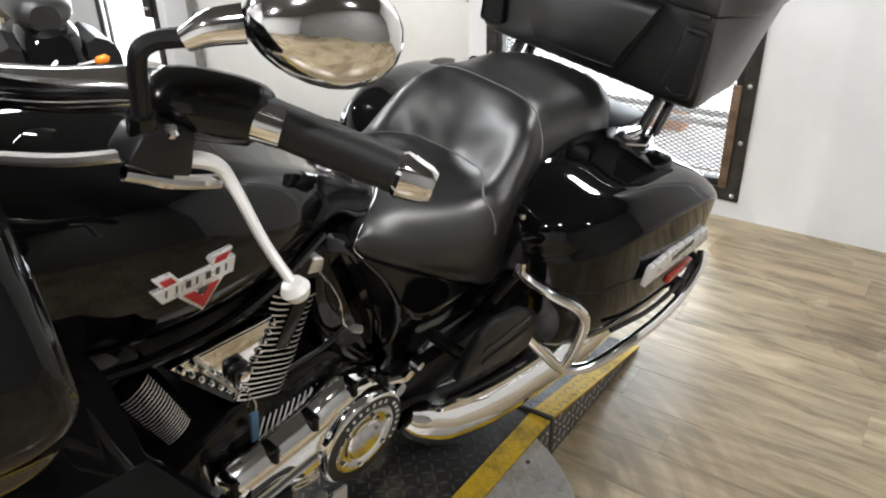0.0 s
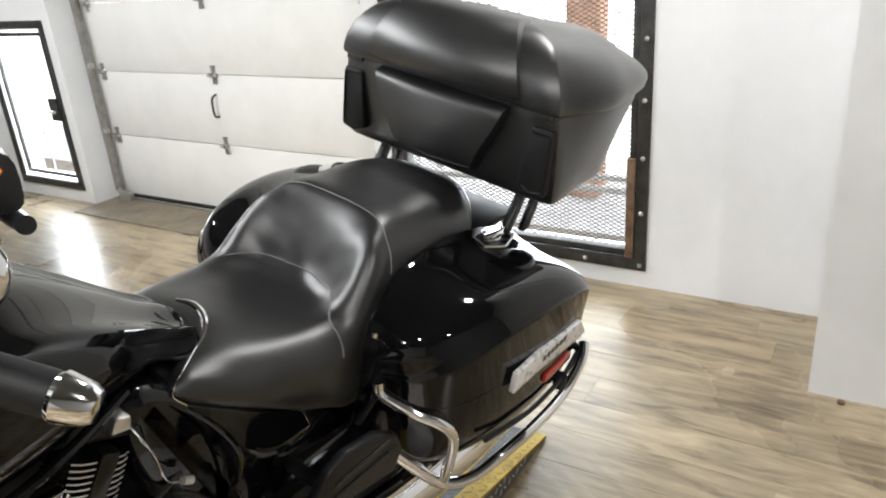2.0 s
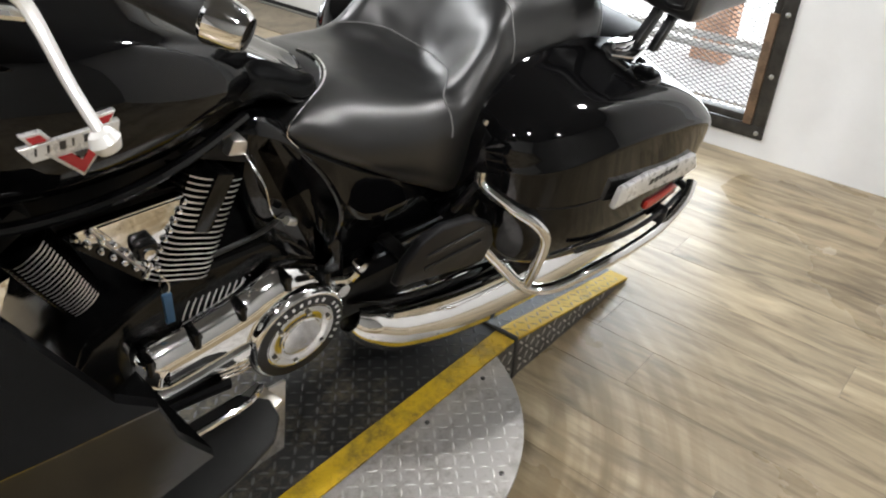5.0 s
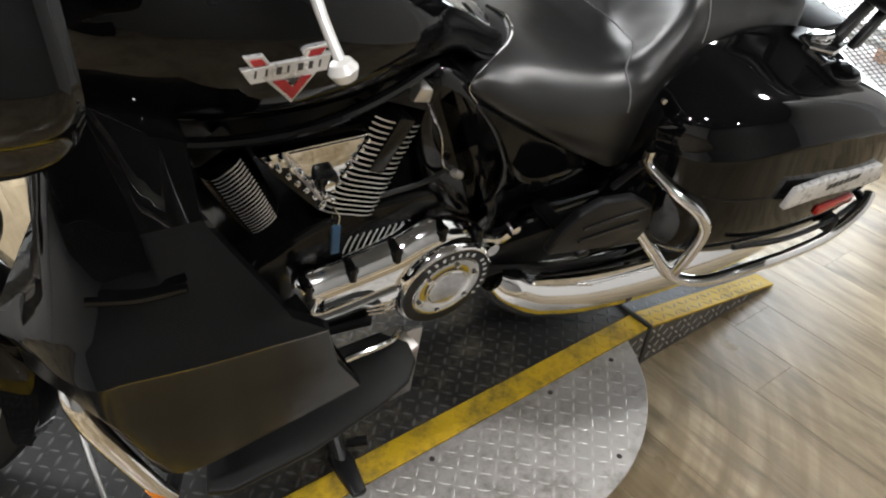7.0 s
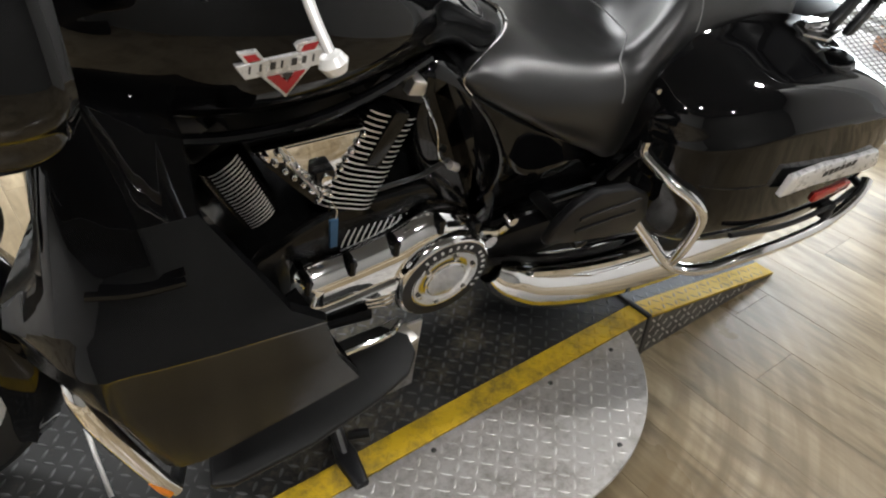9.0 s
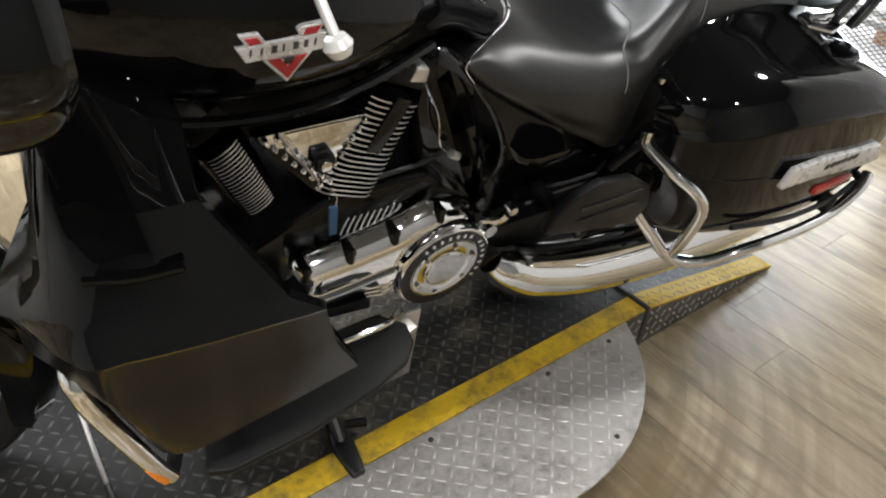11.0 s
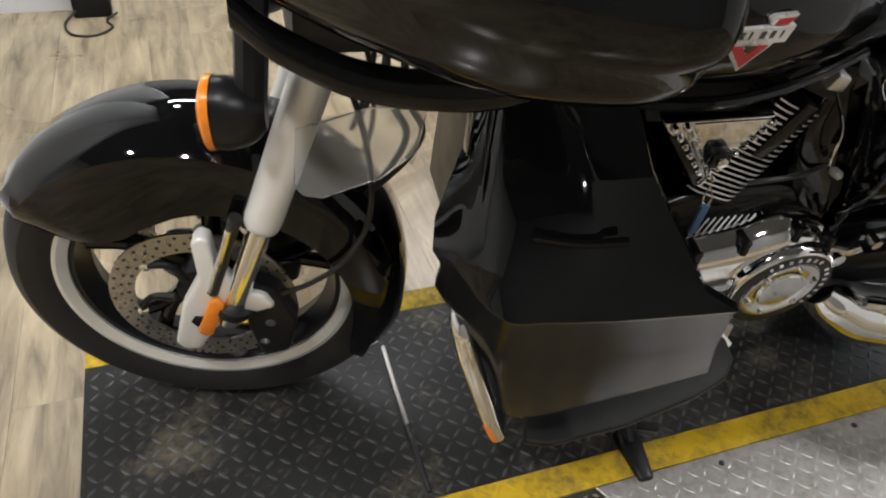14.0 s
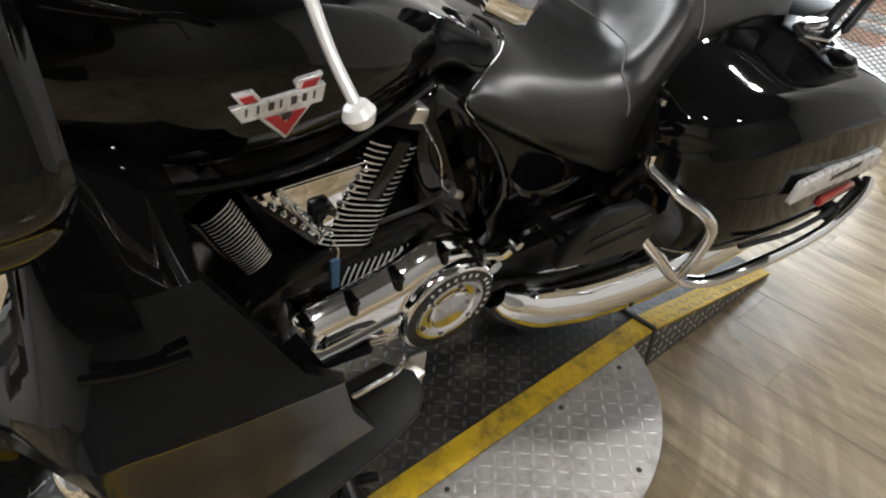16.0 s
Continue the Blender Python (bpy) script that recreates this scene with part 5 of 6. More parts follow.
def rotor(y):
    ro = fp("brake_disc", lathe([(0, 0.138), (0.005, 0.138), (0.005, 0.102), (0, 0.102)], (0, y, 0), (0, 1, 0), 60, True), M_ROTOR, fw, "drilled steel brake disc")
    v, f = [], []
    for k in range(36):
        for r, sh in ((0.131, 0), (0.120, 0.5), (0.109, 0.25)):
            a = (k + sh) * 2 * math.pi / 36
            v2, f2 = lathe([(0, 0.0026), (0.0008, 0.0026)], (r * math.cos(a), y, r * math.sin(a)), (0, -1 if y < 0 else 1, 0), 8)
            o = len(v)
            v += v2
            f += [tuple(i + o for i in q) for q in f2]
    fp("disc_drilling", mesh_of("disc_drilling", v, f, 0), M_WIRE, ro, "", "stuff")
    for k in range(6):
        a = radians(60 * k)
        d, e = np.array((math.cos(a), 0, math.sin(a))), np.array((math.cos(a + 0.3), 0, math.sin(a + 0.3)))
        p = np.array((0, y + 0.003, 0))
        fp("carrier_arm", tube([p + d * 0.045, p + d * 0.08, p + e * 0.104], [0.008, 0.005, 0.006], 8, 3), M_ENGINE, ro)
        fp("disc_button", lathe([(0, 0.008), (0.004, 0.008), (0.006, 0.004)], p + e * 0.102, (0, -1 if y < 0 else 1, 0), 10), M_CHROME, ro)
rotor(-0.072)
rotor(0.067)
# fork axis in the turned frame
def fork(s):
    lower, upper = np.array((0.046, s * 0.105, 0.01)), np.array((0.192, s * 0.105, 0.445))
    g = lambda t: lower + (upper - lower) * t
    leg = fp("fork_leg", tube([g(-0.04), g(0.45)], 0.0175, 20, 1), M_POLISH, None, "satin silver fork slider")
    fp("fork_cover", tube([g(0.41), g(0.42), g(0.445), g(0.98), g(1.0)], [0.020, 0.024, 0.0255, 0.0255, 0.024], 24, 1), M_FORKGREY, leg, "fat silver upper fork cover")
    off = np.array((-0.034, s * 0.006, 0.008))
    fp("damper_rod", tube([g(0.10) + off, g(0.44) + off], 0.009, 12, 1), M_WIRE, leg, "black guide rod")
    fp("damper_strip", tube([g(0.12) + off + np.array((-0.004, s * 0.006, 0)), g(0.40) + off + np.array((-0.004, s * 0.006, 0))], 0.005, 8, 1), M_CHROME, leg, "chrome strip")
    fp("fork_ring", tube([g(0.02), g(0.05)], 0.028, 20, 1), M_SATIN, leg)
    fp("axle_bracket", slab([(0.010, 0.160), (0.022, 0.172), (0.036, 0.165), (0.038, 0.115), (0.062, 0.07), (0.10, 0.055), (0.112, 0.03), (0.085, 0.018), (0.046, 0.028), (0.022, -0.02), (-0.008, -0.070), (-0.032, -0.074), (-0.045, -0.058), (-0.022, 0.028), (0.010, 0.09)], "y", s * 0.10 - 0.014, s * 0.10 + 0.014, 0.006, 3), M_FORKGREY, leg, "silver axle and caliper bracket")
    fp("axle_nut", lathe([(0, 0.012), (0.005, 0.012), (0.006, 0.0)], (0, s * 0.112, 0), (0, s, 0), 6), M_SATIN, leg)
    fp("amber_reflector", slab([(-0.004, -0.014), (0.006, -0.026), (0.018, -0.022), (0.043, 0.044), (0.034, 0.058), (0.022, 0.052)], "y", s * 0.120 - 0.005, s * 0.120 + 0.005, 0.003), M_AMBER, leg, "amber fork reflector")
    cal = fp("brake_caliper", slab([(0.06, 0.085), (0.115, 0.05), (0.14, -0.02), (0.125, -0.09), (0.08, -0.10), (0.065, -0.03)], "y", s * 0.075 - 0.03, s * 0.075 + 0.022, 0.01, 3), M_SATIN, leg, "black brake caliper")
    for k in range(3):
        fp("caliper_bolt", lathe([(0, 0.008), (0.008, 0.008)], (0.10 + 0.012 * (1 - k) ** 2 * -1, s * 0.098, 0.03 - k * 0.045), (0, s, 0), 10), M_CHROME, cal)
    fp("brake_hose", tube([(0.12, s * 0.095, 0.04), (0.17, s * 0.10, 0.075), (0.215, s * 0.10, 0.12), (0.245, s * 0.10, 0.19), (0.25, s * 0.10, 0.27), (0.235, s * 0.09, 0.36), (0.20, s * 0.07, 0.45)], 0.004, 8), M_WIRE, leg, "black brake hose")
    fp("fork_bolt", tube([g(0.12) + np.array((-0.034, 0, 0)), g(0.36) + np.array((-0.030, 0, 0))], 0.006, 8, 1), M_CHROME, leg)
fork(-1)
fork(1)
# mudguard: a thick shell over the tyre
def guard():
    rings = []
    for deg, rin, top, wid in ((152, 0.275, 0.298, 0.030), (149, 0.245, 0.308, 0.055), (140, 0.195, 0.312, 0.078), (125, 0.165, 0.310, 0.085), (105, 0.172, 0.311, 0.088), (85, 0.19, 0.312, 0.089), (60, 0.205, 0.312, 0.089), (35, 0.215, 0.311, 0.089), (12, 0.222, 0.310, 0.089), (-8, 0.226, 0.308, 0.087), (-22, 0.235, 0.304, 0.085), (-30, 0.25, 0.300, 0.08)):
        a = radians(deg)
        prof = [(-wid, rin), (-wid, (rin + top) / 2), (-wid * 0.93, top - 0.03), (-wid * 0.6, top - 0.006), (0, top), (wid * 0.6, top - 0.006), (wid * 0.93, top - 0.03), (wid, (rin + top) / 2), (wid, rin)]
        inner = [(y * 0.95, r - (0.005 if abs(y) < wid * 0.9 else 0)) for y, r in reversed(prof)]
        rings.append([(r * math.cos(a), y, r * math.sin(a)) for y, r in prof + inner])
    cols = [crom([r[j] for r in rings], 4) for j in range(len(rings[0]))]
    v, f = skin([[c[i] for c in cols] for i in range(len(cols[0]))])
    g = fp("mudguard", (v, f), M_BLACK, None, "gloss black wraparound front mudguard")
guard()
bp("steering_head", box((-0.30, -0.11, 0.76), (-0.16, 0.11, 0.86), 0.02), M_SATIN)
for s in (-1, 1):
    fp("wind_deflector", slab([(0.165, 0.372), (0.248, 0.405), (0.312, 0.406), (0.303, 0.345), (0.262, 0.304), (0.19, 0.270), (0.168, 0.274), (0.158, 0.29)], "y", s * 0.138 - 0.0022, s * 0.138 + 0.0022, 0.001, 1), M_CLEAR, None, "clear plastic wind deflector").visible_shadow = False
    for k in range(2):
        bp("control_cable", tube([(-0.20 + 0.02 * k, s * 0.12, 0.80), (-0.19 + 0.02 * k, s * 0.13, 0.72), (-0.165 + 0.02 * k, s * 0.12, 0.66), (-0.17 + 0.015 * k, s * 0.09, 0.58), (-0.20, s * 0.07, 0.50)], 0.0045, 8), M_WIRE)
    sg = fp("turn_signal", loft([[(0.078 + x, s * (0.15 + y * r), 0.402 + z * r * 0.88) for y, z in ((0, 0.045), (0.026, 0.03), (0.032, -0.005), (0.022, -0.04), (0, -0.05), (-0.022, -0.04), (-0.032, -0.005), (-0.026, 0.03))] for x, r in ((0.004, 0.98), (0.02, 1.0), (0.045, 0.8), (0.06, 0.45))], 3, 3), M_SATIN, None, "black turn signal with amber lens")
    fp("lens", loft([[(0.078 + x, s * (0.15 + y * r), 0.402 + z * r * 0.88) for y, z in ((0, 0.045), (0.026, 0.03), (0.032, -0.005), (0.022, -0.04), (0, -0.05), (-0.022, -0.04), (-0.032, -0.005), (-0.026, 0.03))] for x, r in ((0.005, 1.02), (-0.004, 1.0), (-0.010, 0.6))], 3, 3), M_AMBER, sg, "amber lens")
    fp("signal_stem", tube([(0.12, s * 0.148, 0.40), (0.125, s * 0.14, 0.45), (0.13, s * 0.12, 0.53)], 0.018, 10), M_SATIN, sg)

# --- fairing
def fair_ring(x, w, zl, zt, zw):
    return symmetric(x, [(0, zt), (0.5 * w, zt - 0.02), (0.85 * w, zt - 0.3 * (zt - zw)), (w, zw), (0.985 * w, zw - 0.55 * (zw - zl)), (0.925 * w, zl), (0.62 * w, zl - 0.045), (0.3 * w, zl - 0.095), (0, zl - 0.105)])
fairing = bp("fairing", loft([fair_ring(*r) for r in ((-0.415, 0.13, 0.965, 1.04, 1.0), (-0.39, 0.21, 0.955, 1.10, 1.01), (-0.35, 0.28, 0.95, 1.16, 1.03), (-0.28, 0.365, 0.95, 1.21, 1.05), (-0.195, 0.443, 0.954, 1.24, 1.05), (-0.12, 0.468, 0.957, 1.24, 1.045), (-0.082, 0.471, 0.968, 1.22, 1.045), (-0.066, 0.46, 0.985, 1.20, 1.045))], 5, 4), M_BLACK, None, "large gloss black handlebar fairing")
for s in (-1, 1):
    bp("fairing_blade", loft([[(x, s * (y + a), z + b) for a, b in ((0, 0.016), (0.010, 0.004), (0.012, -0.012), (0, -0.018), (-0.014, -0.008), (-0.014, 0.010))] for x, y, z in ((-0.355, 0.225, 0.905), (-0.32, 0.25, 0.885), (-0.25, 0.285, 0.868), (-0.16, 0.31, 0.872), (-0.09, 0.31, 0.885))], 4, 3), M_BLACK, fairing)
hl = bp("headlight", lathe([(0, 0.10), (0.03, 0.105), (0.045, 0.10), (0.05, 0.09), (0.045, 0.0)], (-0.385, 0, 0.975), (-1, 0, -0.12), 36), M_CHROME, fairing, "chrome-rimmed headlight")
ws = bp("windshield", loft([[(x + 0.012 * o, y, z) for y in (-0.26, -0.18, -0.09, 0, 0.09, 0.18, 0.26)] + [(x + 0.012 * o + 0.005, y, z) for y in (0.26, 0.18, 0.09, 0, -0.09, -0.18, -0.26)] for x, z, o in ((-0.28, 1.185, 0), (-0.22, 1.27, 0), (-0.15, 1.36, 0))], 3, 1), M_CLEAR, fairing, "clear windshield")
# leg fairings
def leg_fairing(s):
    rows = [
        [(-0.105, -0.13, 0.79), (-0.085, -0.13, 0.82), (-0.04, -0.13, 0.835), (0.02, -0.13, 0.82), (0.05, -0.13, 0.79)],
        [(-0.105, -0.15, 0.74), (-0.095, -0.20, 0.79), (-0.05, -0.22, 0.81), (0.01, -0.23, 0.805), (0.045, -0.24, 0.795)],
        [(-0.112, -0.18, 0.68), (-0.112, -0.27, 0.73), (-0.06, -0.31, 0.755), (-0.01, -0.325, 0.765), (0.03, -0.335, 0.775)],
        [(-0.164, -0.27, 0.66), (-0.128, -0.345, 0.668), (-0.06, -0.374, 0.677), (0.01, -0.390, 0.681), (0.095, -0.402, 0.676)],
        [(-0.170, -0.296, 0.646), (-0.122, -0.354, 0.658), (-0.06, -0.379, 0.669), (0.01, -0.395, 0.673), (0.10, -0.407, 0.668)],
        [(-0.160, -0.304, 0.630), (-0.114, -0.384, 0.632), (-0.07, -0.398, 0.636), (0.01, -0.412, 0.643), (0.135, -0.426, 0.653)],
        [(-0.159, -0.302, 0.624), (-0.112, -0.381, 0.624), (-0.068, -0.395, 0.628), (0.011, -0.409, 0.635), (0.136, -0.423, 0.645)],
        [(-0.160, -0.295, 0.58), (-0.110, -0.37, 0.56), (-0.075, -0.388, 0.535), (0.04, -0.402, 0.545), (0.160, -0.412, 0.555)],
        [(-0.13, -0.265, 0.50), (-0.08, -0.335, 0.42), (-0.035, -0.364, 0.345), (0.10, -0.376, 0.385), (0.215, -0.386, 0.435)],
        [(-0.12, -0.17, 0.50), (-0.07, -0.18, 0.42), (-0.02, -0.20, 0.335), (0.10, -0.20, 0.36), (0.20, -0.20, 0.42)]]
    g = [crom(r, 4) for r in rows]
    g = [[np.array((p[0], -s * p[1], p[2])) for p in r] for r in g]
    n = len(g[0])
    inner = [[p + np.array((0.004, -s * 0.012, 0)) for p in r] for r in g]
    v = [p for r in g for p in r] + [p for r in inner for p in r]
    f = []
    R, o = len(g), len(g) * n
    for i in range(R - 1):
        for j in range(n - 1):
            a = i * n + j
            f.append((a, a + 1, a + n + 1, a + n))
            f.append((o + a, o + a + n, o + a + n + 1, o + a + 1))
    for i in range(R - 1):
        for j in (0, n - 1):
            a = i * n + j
            f.append((a, a + n, o + a + n, o + a))
    for j in range(n - 1):
        for i in (0, R - 1):
            a = i * n + j
            f.append((a, a + 1, o + a + 1, o + a))
    lf = bp("leg_fairing", mesh_of("leg_fairing", v, f, 28), M_BLACK, None, "gloss black faceted leg fairing")
    lf.data.materials.append(M_DIMBLACK)
    # below the crease the reflections are toned down by the dimmer copy
    for p in lf.data.polygons:
        p.material_index = 1 if p.center.z < 0.622 else 0
    bp("vent_louvre", tube([(-0.09, s * 0.352, 0.722), (-0.045, s * 0.366, 0.722), (0.0, s * 0.378, 0.732)], 0.005, 8), M_BLACK, lf)
    bar = bp("highway_bar", tube([(-0.12, s * 0.27, 0.54), (-0.126, s * 0.315, 0.53), (-0.118, s * 0.335, 0.49), (-0.095, s * 0.35, 0.42), (-0.07, s * 0.36, 0.345), (-0.048, s * 0.362, 0.288)], [0.010, 0.014, 0.015, 0.014, 0.013, 0.010], 12, 5), M_CHROME, lf, "chrome highway bar tip")
    bp("bar_reflector", tube([(-0.076, s * 0.366, 0.345), (-0.068, s * 0.37, 0.322), (-0.058, s * 0.371, 0.30)], 0.0055, 8), M_AMBER, bar, "amber strip")
    bp("bar_stay", tube([(-0.05, s * 0.36, 0.285), (-0.02, s * 0.30, 0.27), (0.02, s * 0.25, 0.27)], 0.011, 10), M_SATIN, bar)
    return lf
leg_fairing(-1)
leg_fairing(1).location = (0.09, -0.02, 0)
bp("radiator_shroud", box((-0.05, -0.14, 0.33), (0.03, 0.14, 0.72), 0.02), M_SATIN)
bp("frame_panel", slab([(-0.12, 0.80), (0.06, 0.79), (0.10, 0.735), (-0.02, 0.72)], "y", -0.165, -0.13, 0.006), M_SATIN)
bp("frame_tag", slab([(0.008, 0.642), (0.035, 0.668), (0.066, 0.658), (0.04, 0.632)], "y", -0.14, -0.132, 0.001, 1), M_BRUSHED, None, "pale warning tag")
bp("downtube", tube([(-0.04, -0.06, 0.75), (-0.01, -0.08, 0.5), (0.08, -0.09, 0.22), (0.4, -0.1, 0.16)], 0.02, 10), M_SATIN)
bp("downtube", tube([(-0.04, 0.06, 0.75), (-0.01, 0.08, 0.5), (0.08, 0.09, 0.22), (0.4, 0.1, 0.16)], 0.02, 10), M_SATIN)

# --- handlebar and controls
hb = bp("handlebar", tube([(-0.05, 0.0, 1.05), (-0.03, -0.09, 1.065), (0.0, -0.18, 1.10), (0.035, -0.26, 1.118), (0.085, -0.325, 1.13), (0.14, -0.39, 1.114)], 0.017, 14, 6), M_CHROME, None, "chrome handlebar")
bp("handlebar", tube([(-0.05, 0.0, 1.05), (-0.08, 0.09, 1.065), (-0.07, 0.18, 1.10), (-0.04, 0.26, 1.128), (0.0, 0.33, 1.142), (0.05, 0.39, 1.123)], 0.017, 14, 6), M_CHROME, None, "chrome handlebar")
gs, ge = np.array((0.128, -0.368, 1.120)), np.array((0.189, -0.463, 1.094))
gd_ = (ge - gs) / np.linalg.norm(ge - gs)
grip = bp("grip", tube([gs, gs + gd_ * 0.006, gs + gd_ * 0.012, ge - gd_ * 0.004, ge], [0.021, 0.021, 0.0172, 0.0172, 0.0165], 18, 1), M_PLASTIC, hb, "black rubber grip")
bp("bar_end", tube([ge, ge + gd_ * 0.004, ge + gd_ * 0.024, ge + gd_ * 0.03, ge + gd_ * 0.031], [0.0165, 0.019, 0.0155, 0.012, 0.002], 18, 1), M_CHROME, hb, "chrome bar end")
bp("switch_housing", tube([(0.074, -0.318, 1.126), (0.082, -0.326, 1.126), (0.098, -0.340, 1.124), (0.118, -0.358, 1.121), (0.130, -0.370, 1.118), (0.134, -0.376, 1.116)], [0.016, 0.024, 0.027, 0.026, 0.024, 0.019], 16, 5), M_CASE, hb, "black switch housing")
perch = bp("lever_perch", slab([(0.029, 1.106), (0.043, 1.125), (0.066, 1.124), (0.083, 1.114), (0.077, 1.080), (0.05, 1.090)], "y", -0.366, -0.335, 0.004, 2), M_SATIN, hb, "black faceted lever perch")
bp("perch_bolt", lathe([(0, 0.006), (0.004, 0.006), (0.006, 0.003)], (0.064, -0.362, 1.119), (0.2, -0.6, 1), 10), M_CHROME, perch)
bp("stalk_socket", lathe([(0, 0.012), (0.022, 0.010)], (0.05, -0.352, 1.112), (-0.05, -0.1, 1), 12), M_CASE, perch)
bp("clutch_lever", tube([(0.062, -0.352, 1.094), (0.082, -0.356, 1.090), (0.101, -0.361, 1.081), (0.109, -0.370, 1.064), (0.115, -0.40, 1.025), (0.121, -0.432, 0.996)], [0.009, 0.009, 0.0085, 0.0075, 0.0065, 0.0065], 10, 6, flat=0.7), M_FORKGREY, hb, "bright clutch lever with a ball end")
bp("switch_bar", tube([(0.036, -0.345, 1.088), (0.075, -0.35, 1.070), (0.108, -0.352, 1.060)], 0.006, 10), M_CHROME, hb, "chrome lower edge of the switch block")
bp("lever_ball", lathe([(0, 0.002), (0.003, 0.009), (0.010, 0.0125), (0.018, 0.009), (0.021, 0.002)], (0.118, -0.428, 1.004), (0.3, -0.25, -0.9), 14), M_FORKGREY, hb)
bp("clutch_cable", tube([(0.034, -0.35, 1.105), (0.005, -0.31, 1.092), (-0.04, -0.22, 1.07), (-0.06, -0.12, 1.03)], 0.005, 8), M_BRUSHED, hb)
MC, MU, MV = np.array((0.132, -0.429, 1.203)), np.array((0.78, -0.62, -0.12)), np.array((0.08, -0.03, 0.99))
MU, MV = MU / np.linalg.norm(MU), MV / np.linalg.norm(MV)
MW = np.cross(MU, MV)
MW = MW if MW[0] < 0 else -MW
def mirror_ring(depth, r):
    return [MC + MW * depth + MU * 0.052 * r * (math.cos(a) * (1 + 0.12 * math.cos(a))) + MV * 0.036 * r * math.sin(a) * (1 + 0.25 * math.cos(a)) for a in np.arange(24) * 2 * math.pi / 24]
mir = bp("mirror", loft([mirror_ring(*q) for q in ((-0.006, 0.94), (-0.004, 1.0), (0.004, 1.0), (0.014, 0.9), (0.022, 0.7), (0.027, 0.42), (0.029, 0.1))], 4, 1), M_CHROME, hb, "chrome teardrop mirror housing")
bp("mirror_glass", loft([mirror_ring(-0.0065, 0.93), mirror_ring(-0.0078, 0.92)], 1, 1), mat("mirror_silver", (0.9, 0.9, 0.9), 0.01, 1.0), mir, "mirror glass")
bp("mirror_stem", tube([(0.098, -0.402, 1.203), (0.082, -0.39, 1.199), (0.068, -0.38, 1.19)], [0.013, 0.012, 0.008], 12, 4), M_CHROME, mir)
bp("mirror_stalk", tube([(0.072, -0.382, 1.192), (0.058, -0.366, 1.187), (0.049, -0.360, 1.180), (0.047, -0.358, 1.168), (0.048, -0.356, 1.145), (0.049, -0.353, 1.128)], 0.0065, 10, 4), M_SATIN, mir, "black cranked stalk")

# ---------- motorcycle parked by the garage door ----------
b2 = thing("parked_motorcycle", "black motorcycle parked by the door, rear end towards the room", "motorcycle", pose(1.40, 2.42, 0, 0, 0, -112))
def qp(name, data, material, parent=None, label=""):
    return part(name, data, material, parent or b2, label)
# its axes: x to the rear
t2 = qp("rear_tyre", lathe([(-0.06, 0.2), (-0.075, 0.23), (-0.06, 0.29), (0, 0.31), (0.06, 0.29), (0.075, 0.23), (0.06, 0.2)], (-0.12, 0, 0.31), (0, 1, 0), 48), M_RUBBER, None, "worn black tyre")
qp("hub", lathe([(-0.05, 0.2), (-0.05, 0.05), (0.05, 0.05), (0.05, 0.2)], (-0.12, 0, 0.31), (0, 1, 0), 24), M_SATIN, t2)
qp("mudguard", loft([[(x, y * w, z + dz) for y, dz in ((0, 0.02), (0.7, 0.0), (1, -0.05), (1, -0.14), (0, -0.10), (-1, -0.14), (-1, -0.05), (-0.7, 0.0))] for x, w, z in ((-0.5, 0.11, 0.72), (-0.25, 0.13, 0.74), (0.0, 0.13, 0.68), (0.15, 0.12, 0.56), (0.22, 0.10, 0.44))], 4, 3), M_BLACK, None, "gloss black mudguard")
qp("saddle", loft([[(x, y * w, z + dz) for y, dz in ((0, 0.05), (0.7, 0.04), (1, 0.0), (0.8, -0.05), (0, -0.05), (-0.8, -0.05), (-1, 0.0), (-0.7, 0.04))] for x, w, z in ((-1.0, 0.1, 0.78), (-0.7, 0.16, 0.74), (-0.4, 0.15, 0.80), (-0.12, 0.12, 0.79), (-0.05, 0.06, 0.77))], 4, 3), M_LEATHER)
qp("tail_light", loft([[(0.19 + x, y * w, 0.50 - x * 0.6 + z * h) for y, z in ((0, 1), (0.7, 0.7), (1, 0), (0.7, -0.7), (0, -1), (-0.7, -0.7), (-1, 0), (-0.7, 0.7))] for x, w, h in ((0, 0.035, 0.075), (0.03, 0.032, 0.07), (0.045, 0.015, 0.04))], 3, 3), M_RED, None, "long red tail light")
qp("tail_trim", tube([(0.20, -0.045, 0.57), (0.235, -0.04, 0.48), (0.245, 0, 0.44), (0.235, 0.04, 0.48), (0.20, 0.045, 0.57)], 0.008, 8), M_CHROME)
for s in (-1, 1):
    qp("signal_stem", tube([(0.12, s * 0.05, 0.58), (0.16, s * 0.14, 0.60)], 0.009, 8, 1), M_CHROME)
    qp("turn_signal", lathe([(-0.03, 0.006), (-0.02, 0.018), (0.02, 0.02), (0.035, 0.006)], (0.17, s * 0.16, 0.605), (0, s, 0.15), 14), M_AMBER, None, "amber turn signal")
    qp("muffler", tube([(-0.7, s * 0.17, 0.28), (-0.2, s * 0.2, 0.32), (0.2, s * 0.22, 0.36)], [0.04, 0.05, 0.045], 16, 4), M_SATIN, None, "dark muffler")
    qp("pannier", loft([[(x, s * (0.13 + y), z) for y, z in ((0.0, 0.66), (0.09, 0.66), (0.13, 0.6), (0.13, 0.46), (0.1, 0.40), (0.0, 0.40))] for x in (-0.45, -0.42, 0.0, 0.06)], 2, 2), M_PLASTIC)
qp("engine_block", box((-1.2, -0.14, 0.2), (-0.6, 0.14, 0.62), 0.04), M_ENGINE)
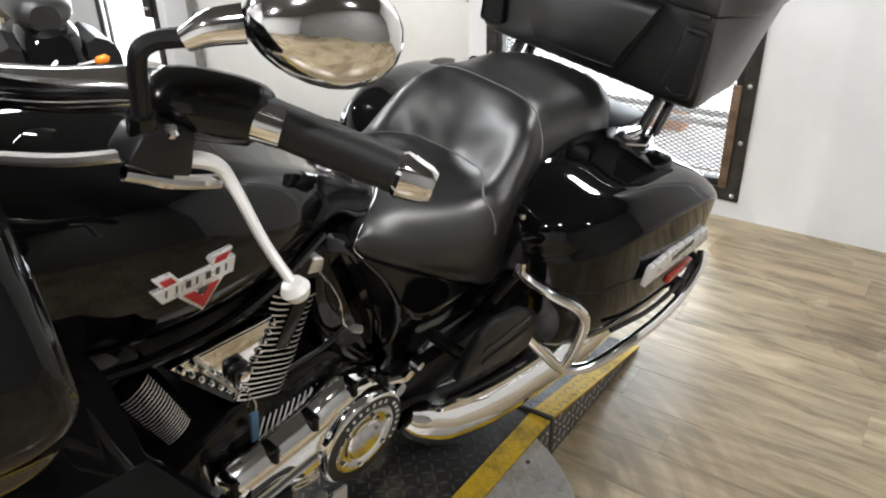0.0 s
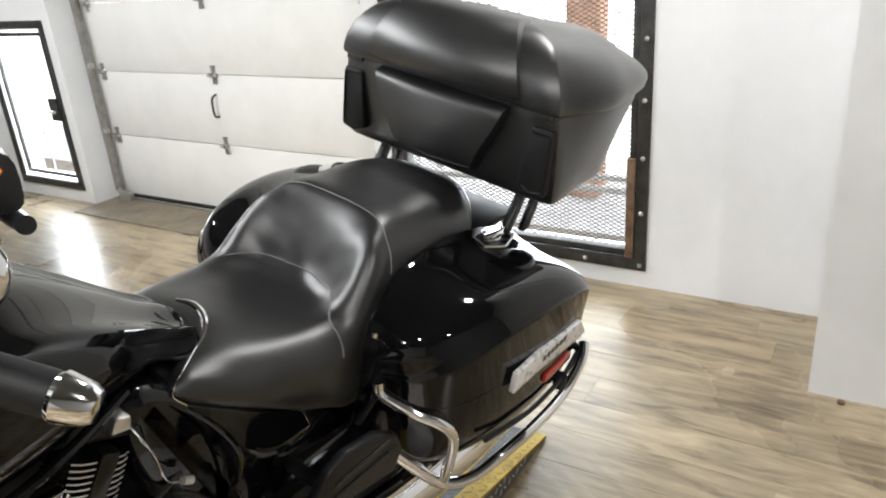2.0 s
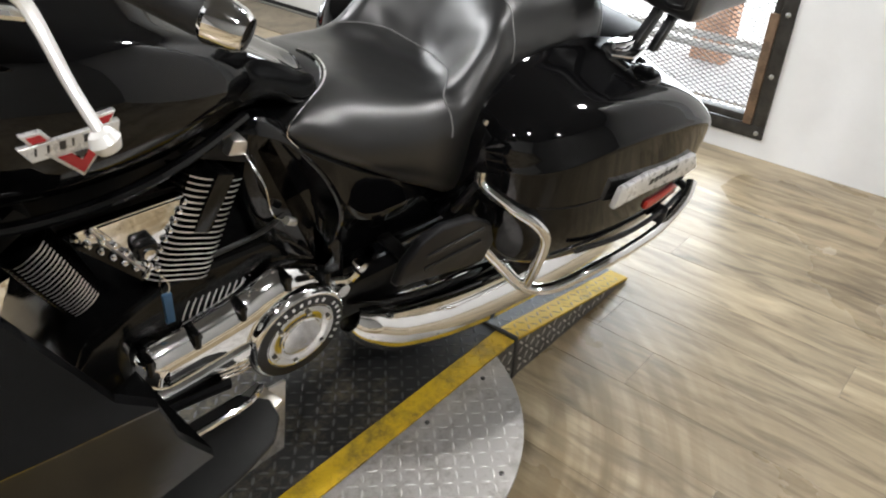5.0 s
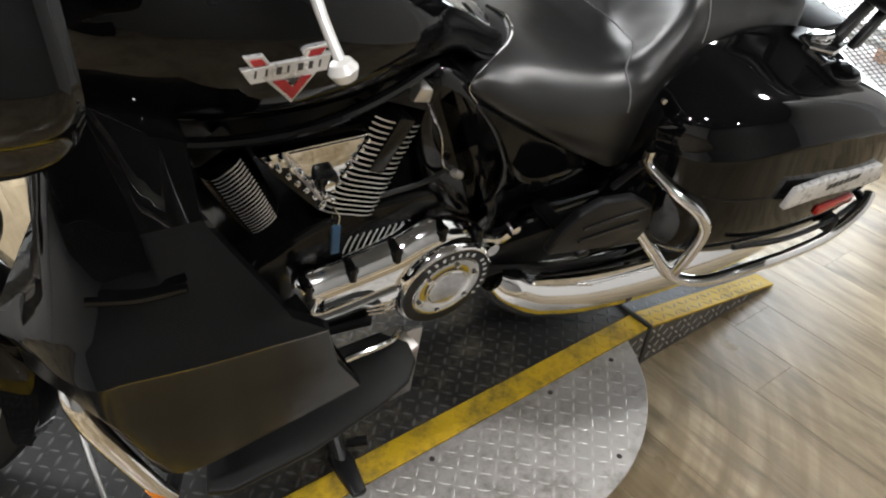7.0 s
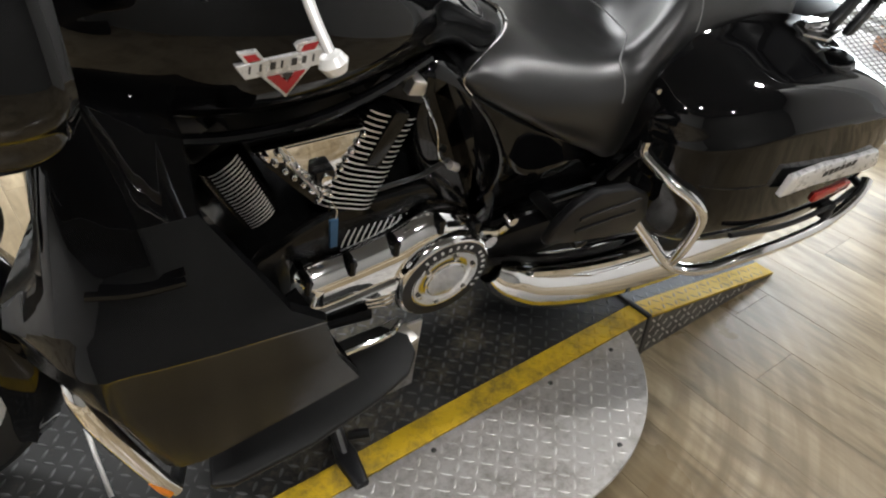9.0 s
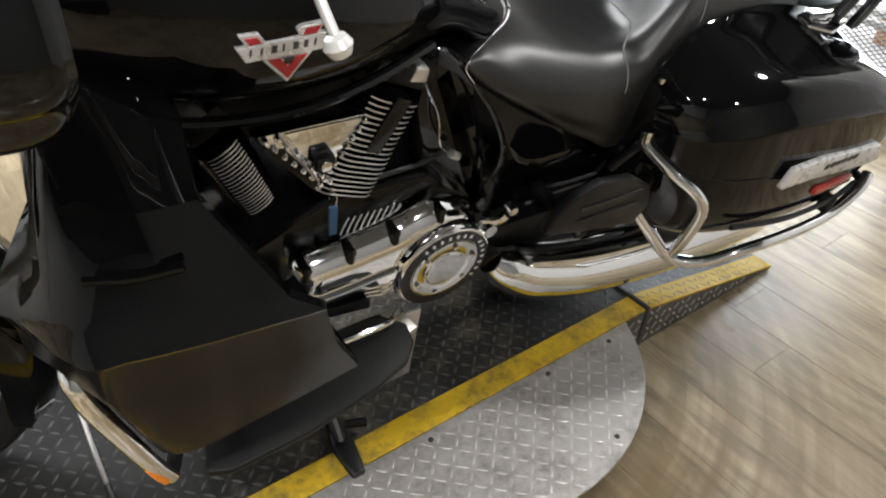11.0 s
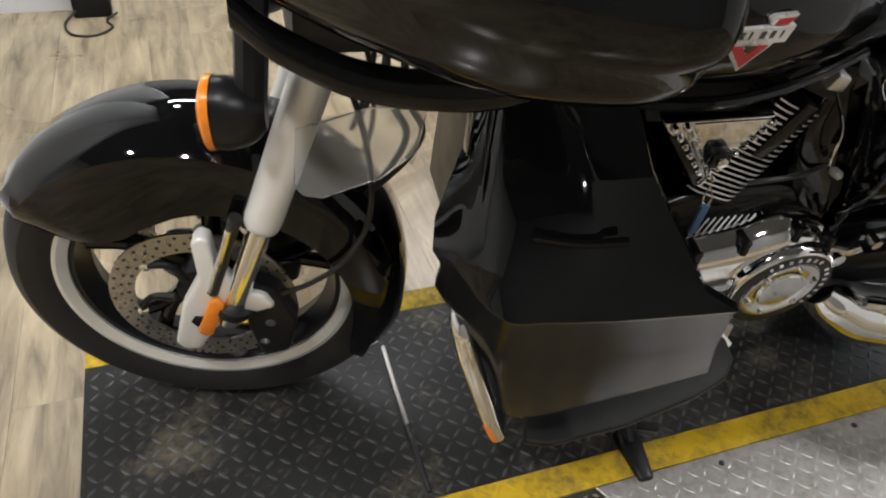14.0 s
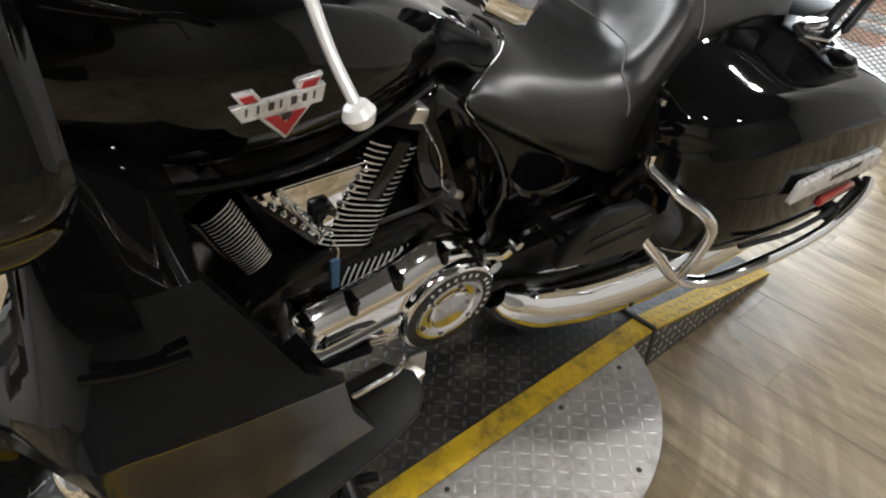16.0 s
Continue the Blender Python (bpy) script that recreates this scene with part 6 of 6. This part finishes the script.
qp("fuel_tank", loft([[(x, y * w, z + dz) for y, dz in ((0, 0.1), (0.7, 0.08), (1, 0.0), (0.8, -0.08), (0, -0.1), (-0.8, -0.08), (-1, 0.0), (-0.7, 0.08))] for x, w, z in ((-1.5, 0.08, 0.86), (-1.35, 0.15, 0.88), (-1.1, 0.15, 0.84), (-0.95, 0.08, 0.78))], 4, 3), M_BLACK)
ft = qp("front_tyre", lathe([(-0.05, 0.22), (-0.06, 0.25), (-0.04, 0.31), (0, 0.32), (0.04, 0.31), (0.06, 0.25), (0.05, 0.22)], (-1.7, 0, 0.32), (0, 1, 0), 40), M_RUBBER)
qp("hub", lathe([(-0.04, 0.22), (-0.04, 0.05), (0.04, 0.05), (0.04, 0.22)], (-1.7, 0, 0.32), (0, 1, 0), 24), M_SATIN, ft)
qp("fork_leg", tube([(-1.7, -0.1, 0.32), (-1.45, -0.1, 0.95)], 0.025, 12, 1), M_CHROME)
qp("fork_leg", tube([(-1.7, 0.1, 0.32), (-1.45, 0.1, 0.95)], 0.025, 12, 1), M_CHROME)
qp("side_stand", tube([(-0.8, -0.1, 0.22), (-0.78, -0.22, 0.005)], 0.012, 8, 1), M_SATIN)

# ---------- floor planks ----------
floor = bpy.data.objects["floor"]
PW, PL = 0.155, 1.22
rng = random.Random(5)
plank_mesh = of_bm("plank", box((-PW / 2 + 0.0002, -PL / 2 + 0.0002, -0.006), (PW / 2 - 0.0002, PL / 2 - 0.0002, 0.0), 0.0005, 1), 0)
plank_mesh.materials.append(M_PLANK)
far_v, far_f = [], []
for i in range(int(7.2 / PW) + 1):
    x = -4.1 + (i + 0.5) * PW
    shift = rng.random() * PL
    for j in range(-1, 9):
        y = -3.6 + shift + (j + 0.5) * PL
        if y - PL / 2 > 5.6 or y + PL / 2 < -3.6 or x > 2.86:
            continue
        if -1.3 < x < 2.75 and -1.9 < y < 4.2:
            part("plank", plank_mesh, M_PLANK, floor).location = (x, y, 0)
        else:
            o = len(far_v)
            for z in (-0.006, 0):
                for dx, dy in ((-1, -1), (1, -1), (1, 1), (-1, 1)):
                    far_v.append((x + dx * (PW / 2 - 0.0006), max(-3.599, y + dy * (PL / 2 - 0.0006)), z))
            far_f.extend([(o + 4, o + 5, o + 6, o + 7), (o, o + 1, o + 5, o + 4), (o + 1, o + 2, o + 6, o + 5), (o + 2, o + 3, o + 7, o + 6), (o + 3, o, o + 4, o + 7)])
part("plank", mesh_of("planks_beyond", far_v, far_f, 0), M_PLANK, floor, "", "stuff")
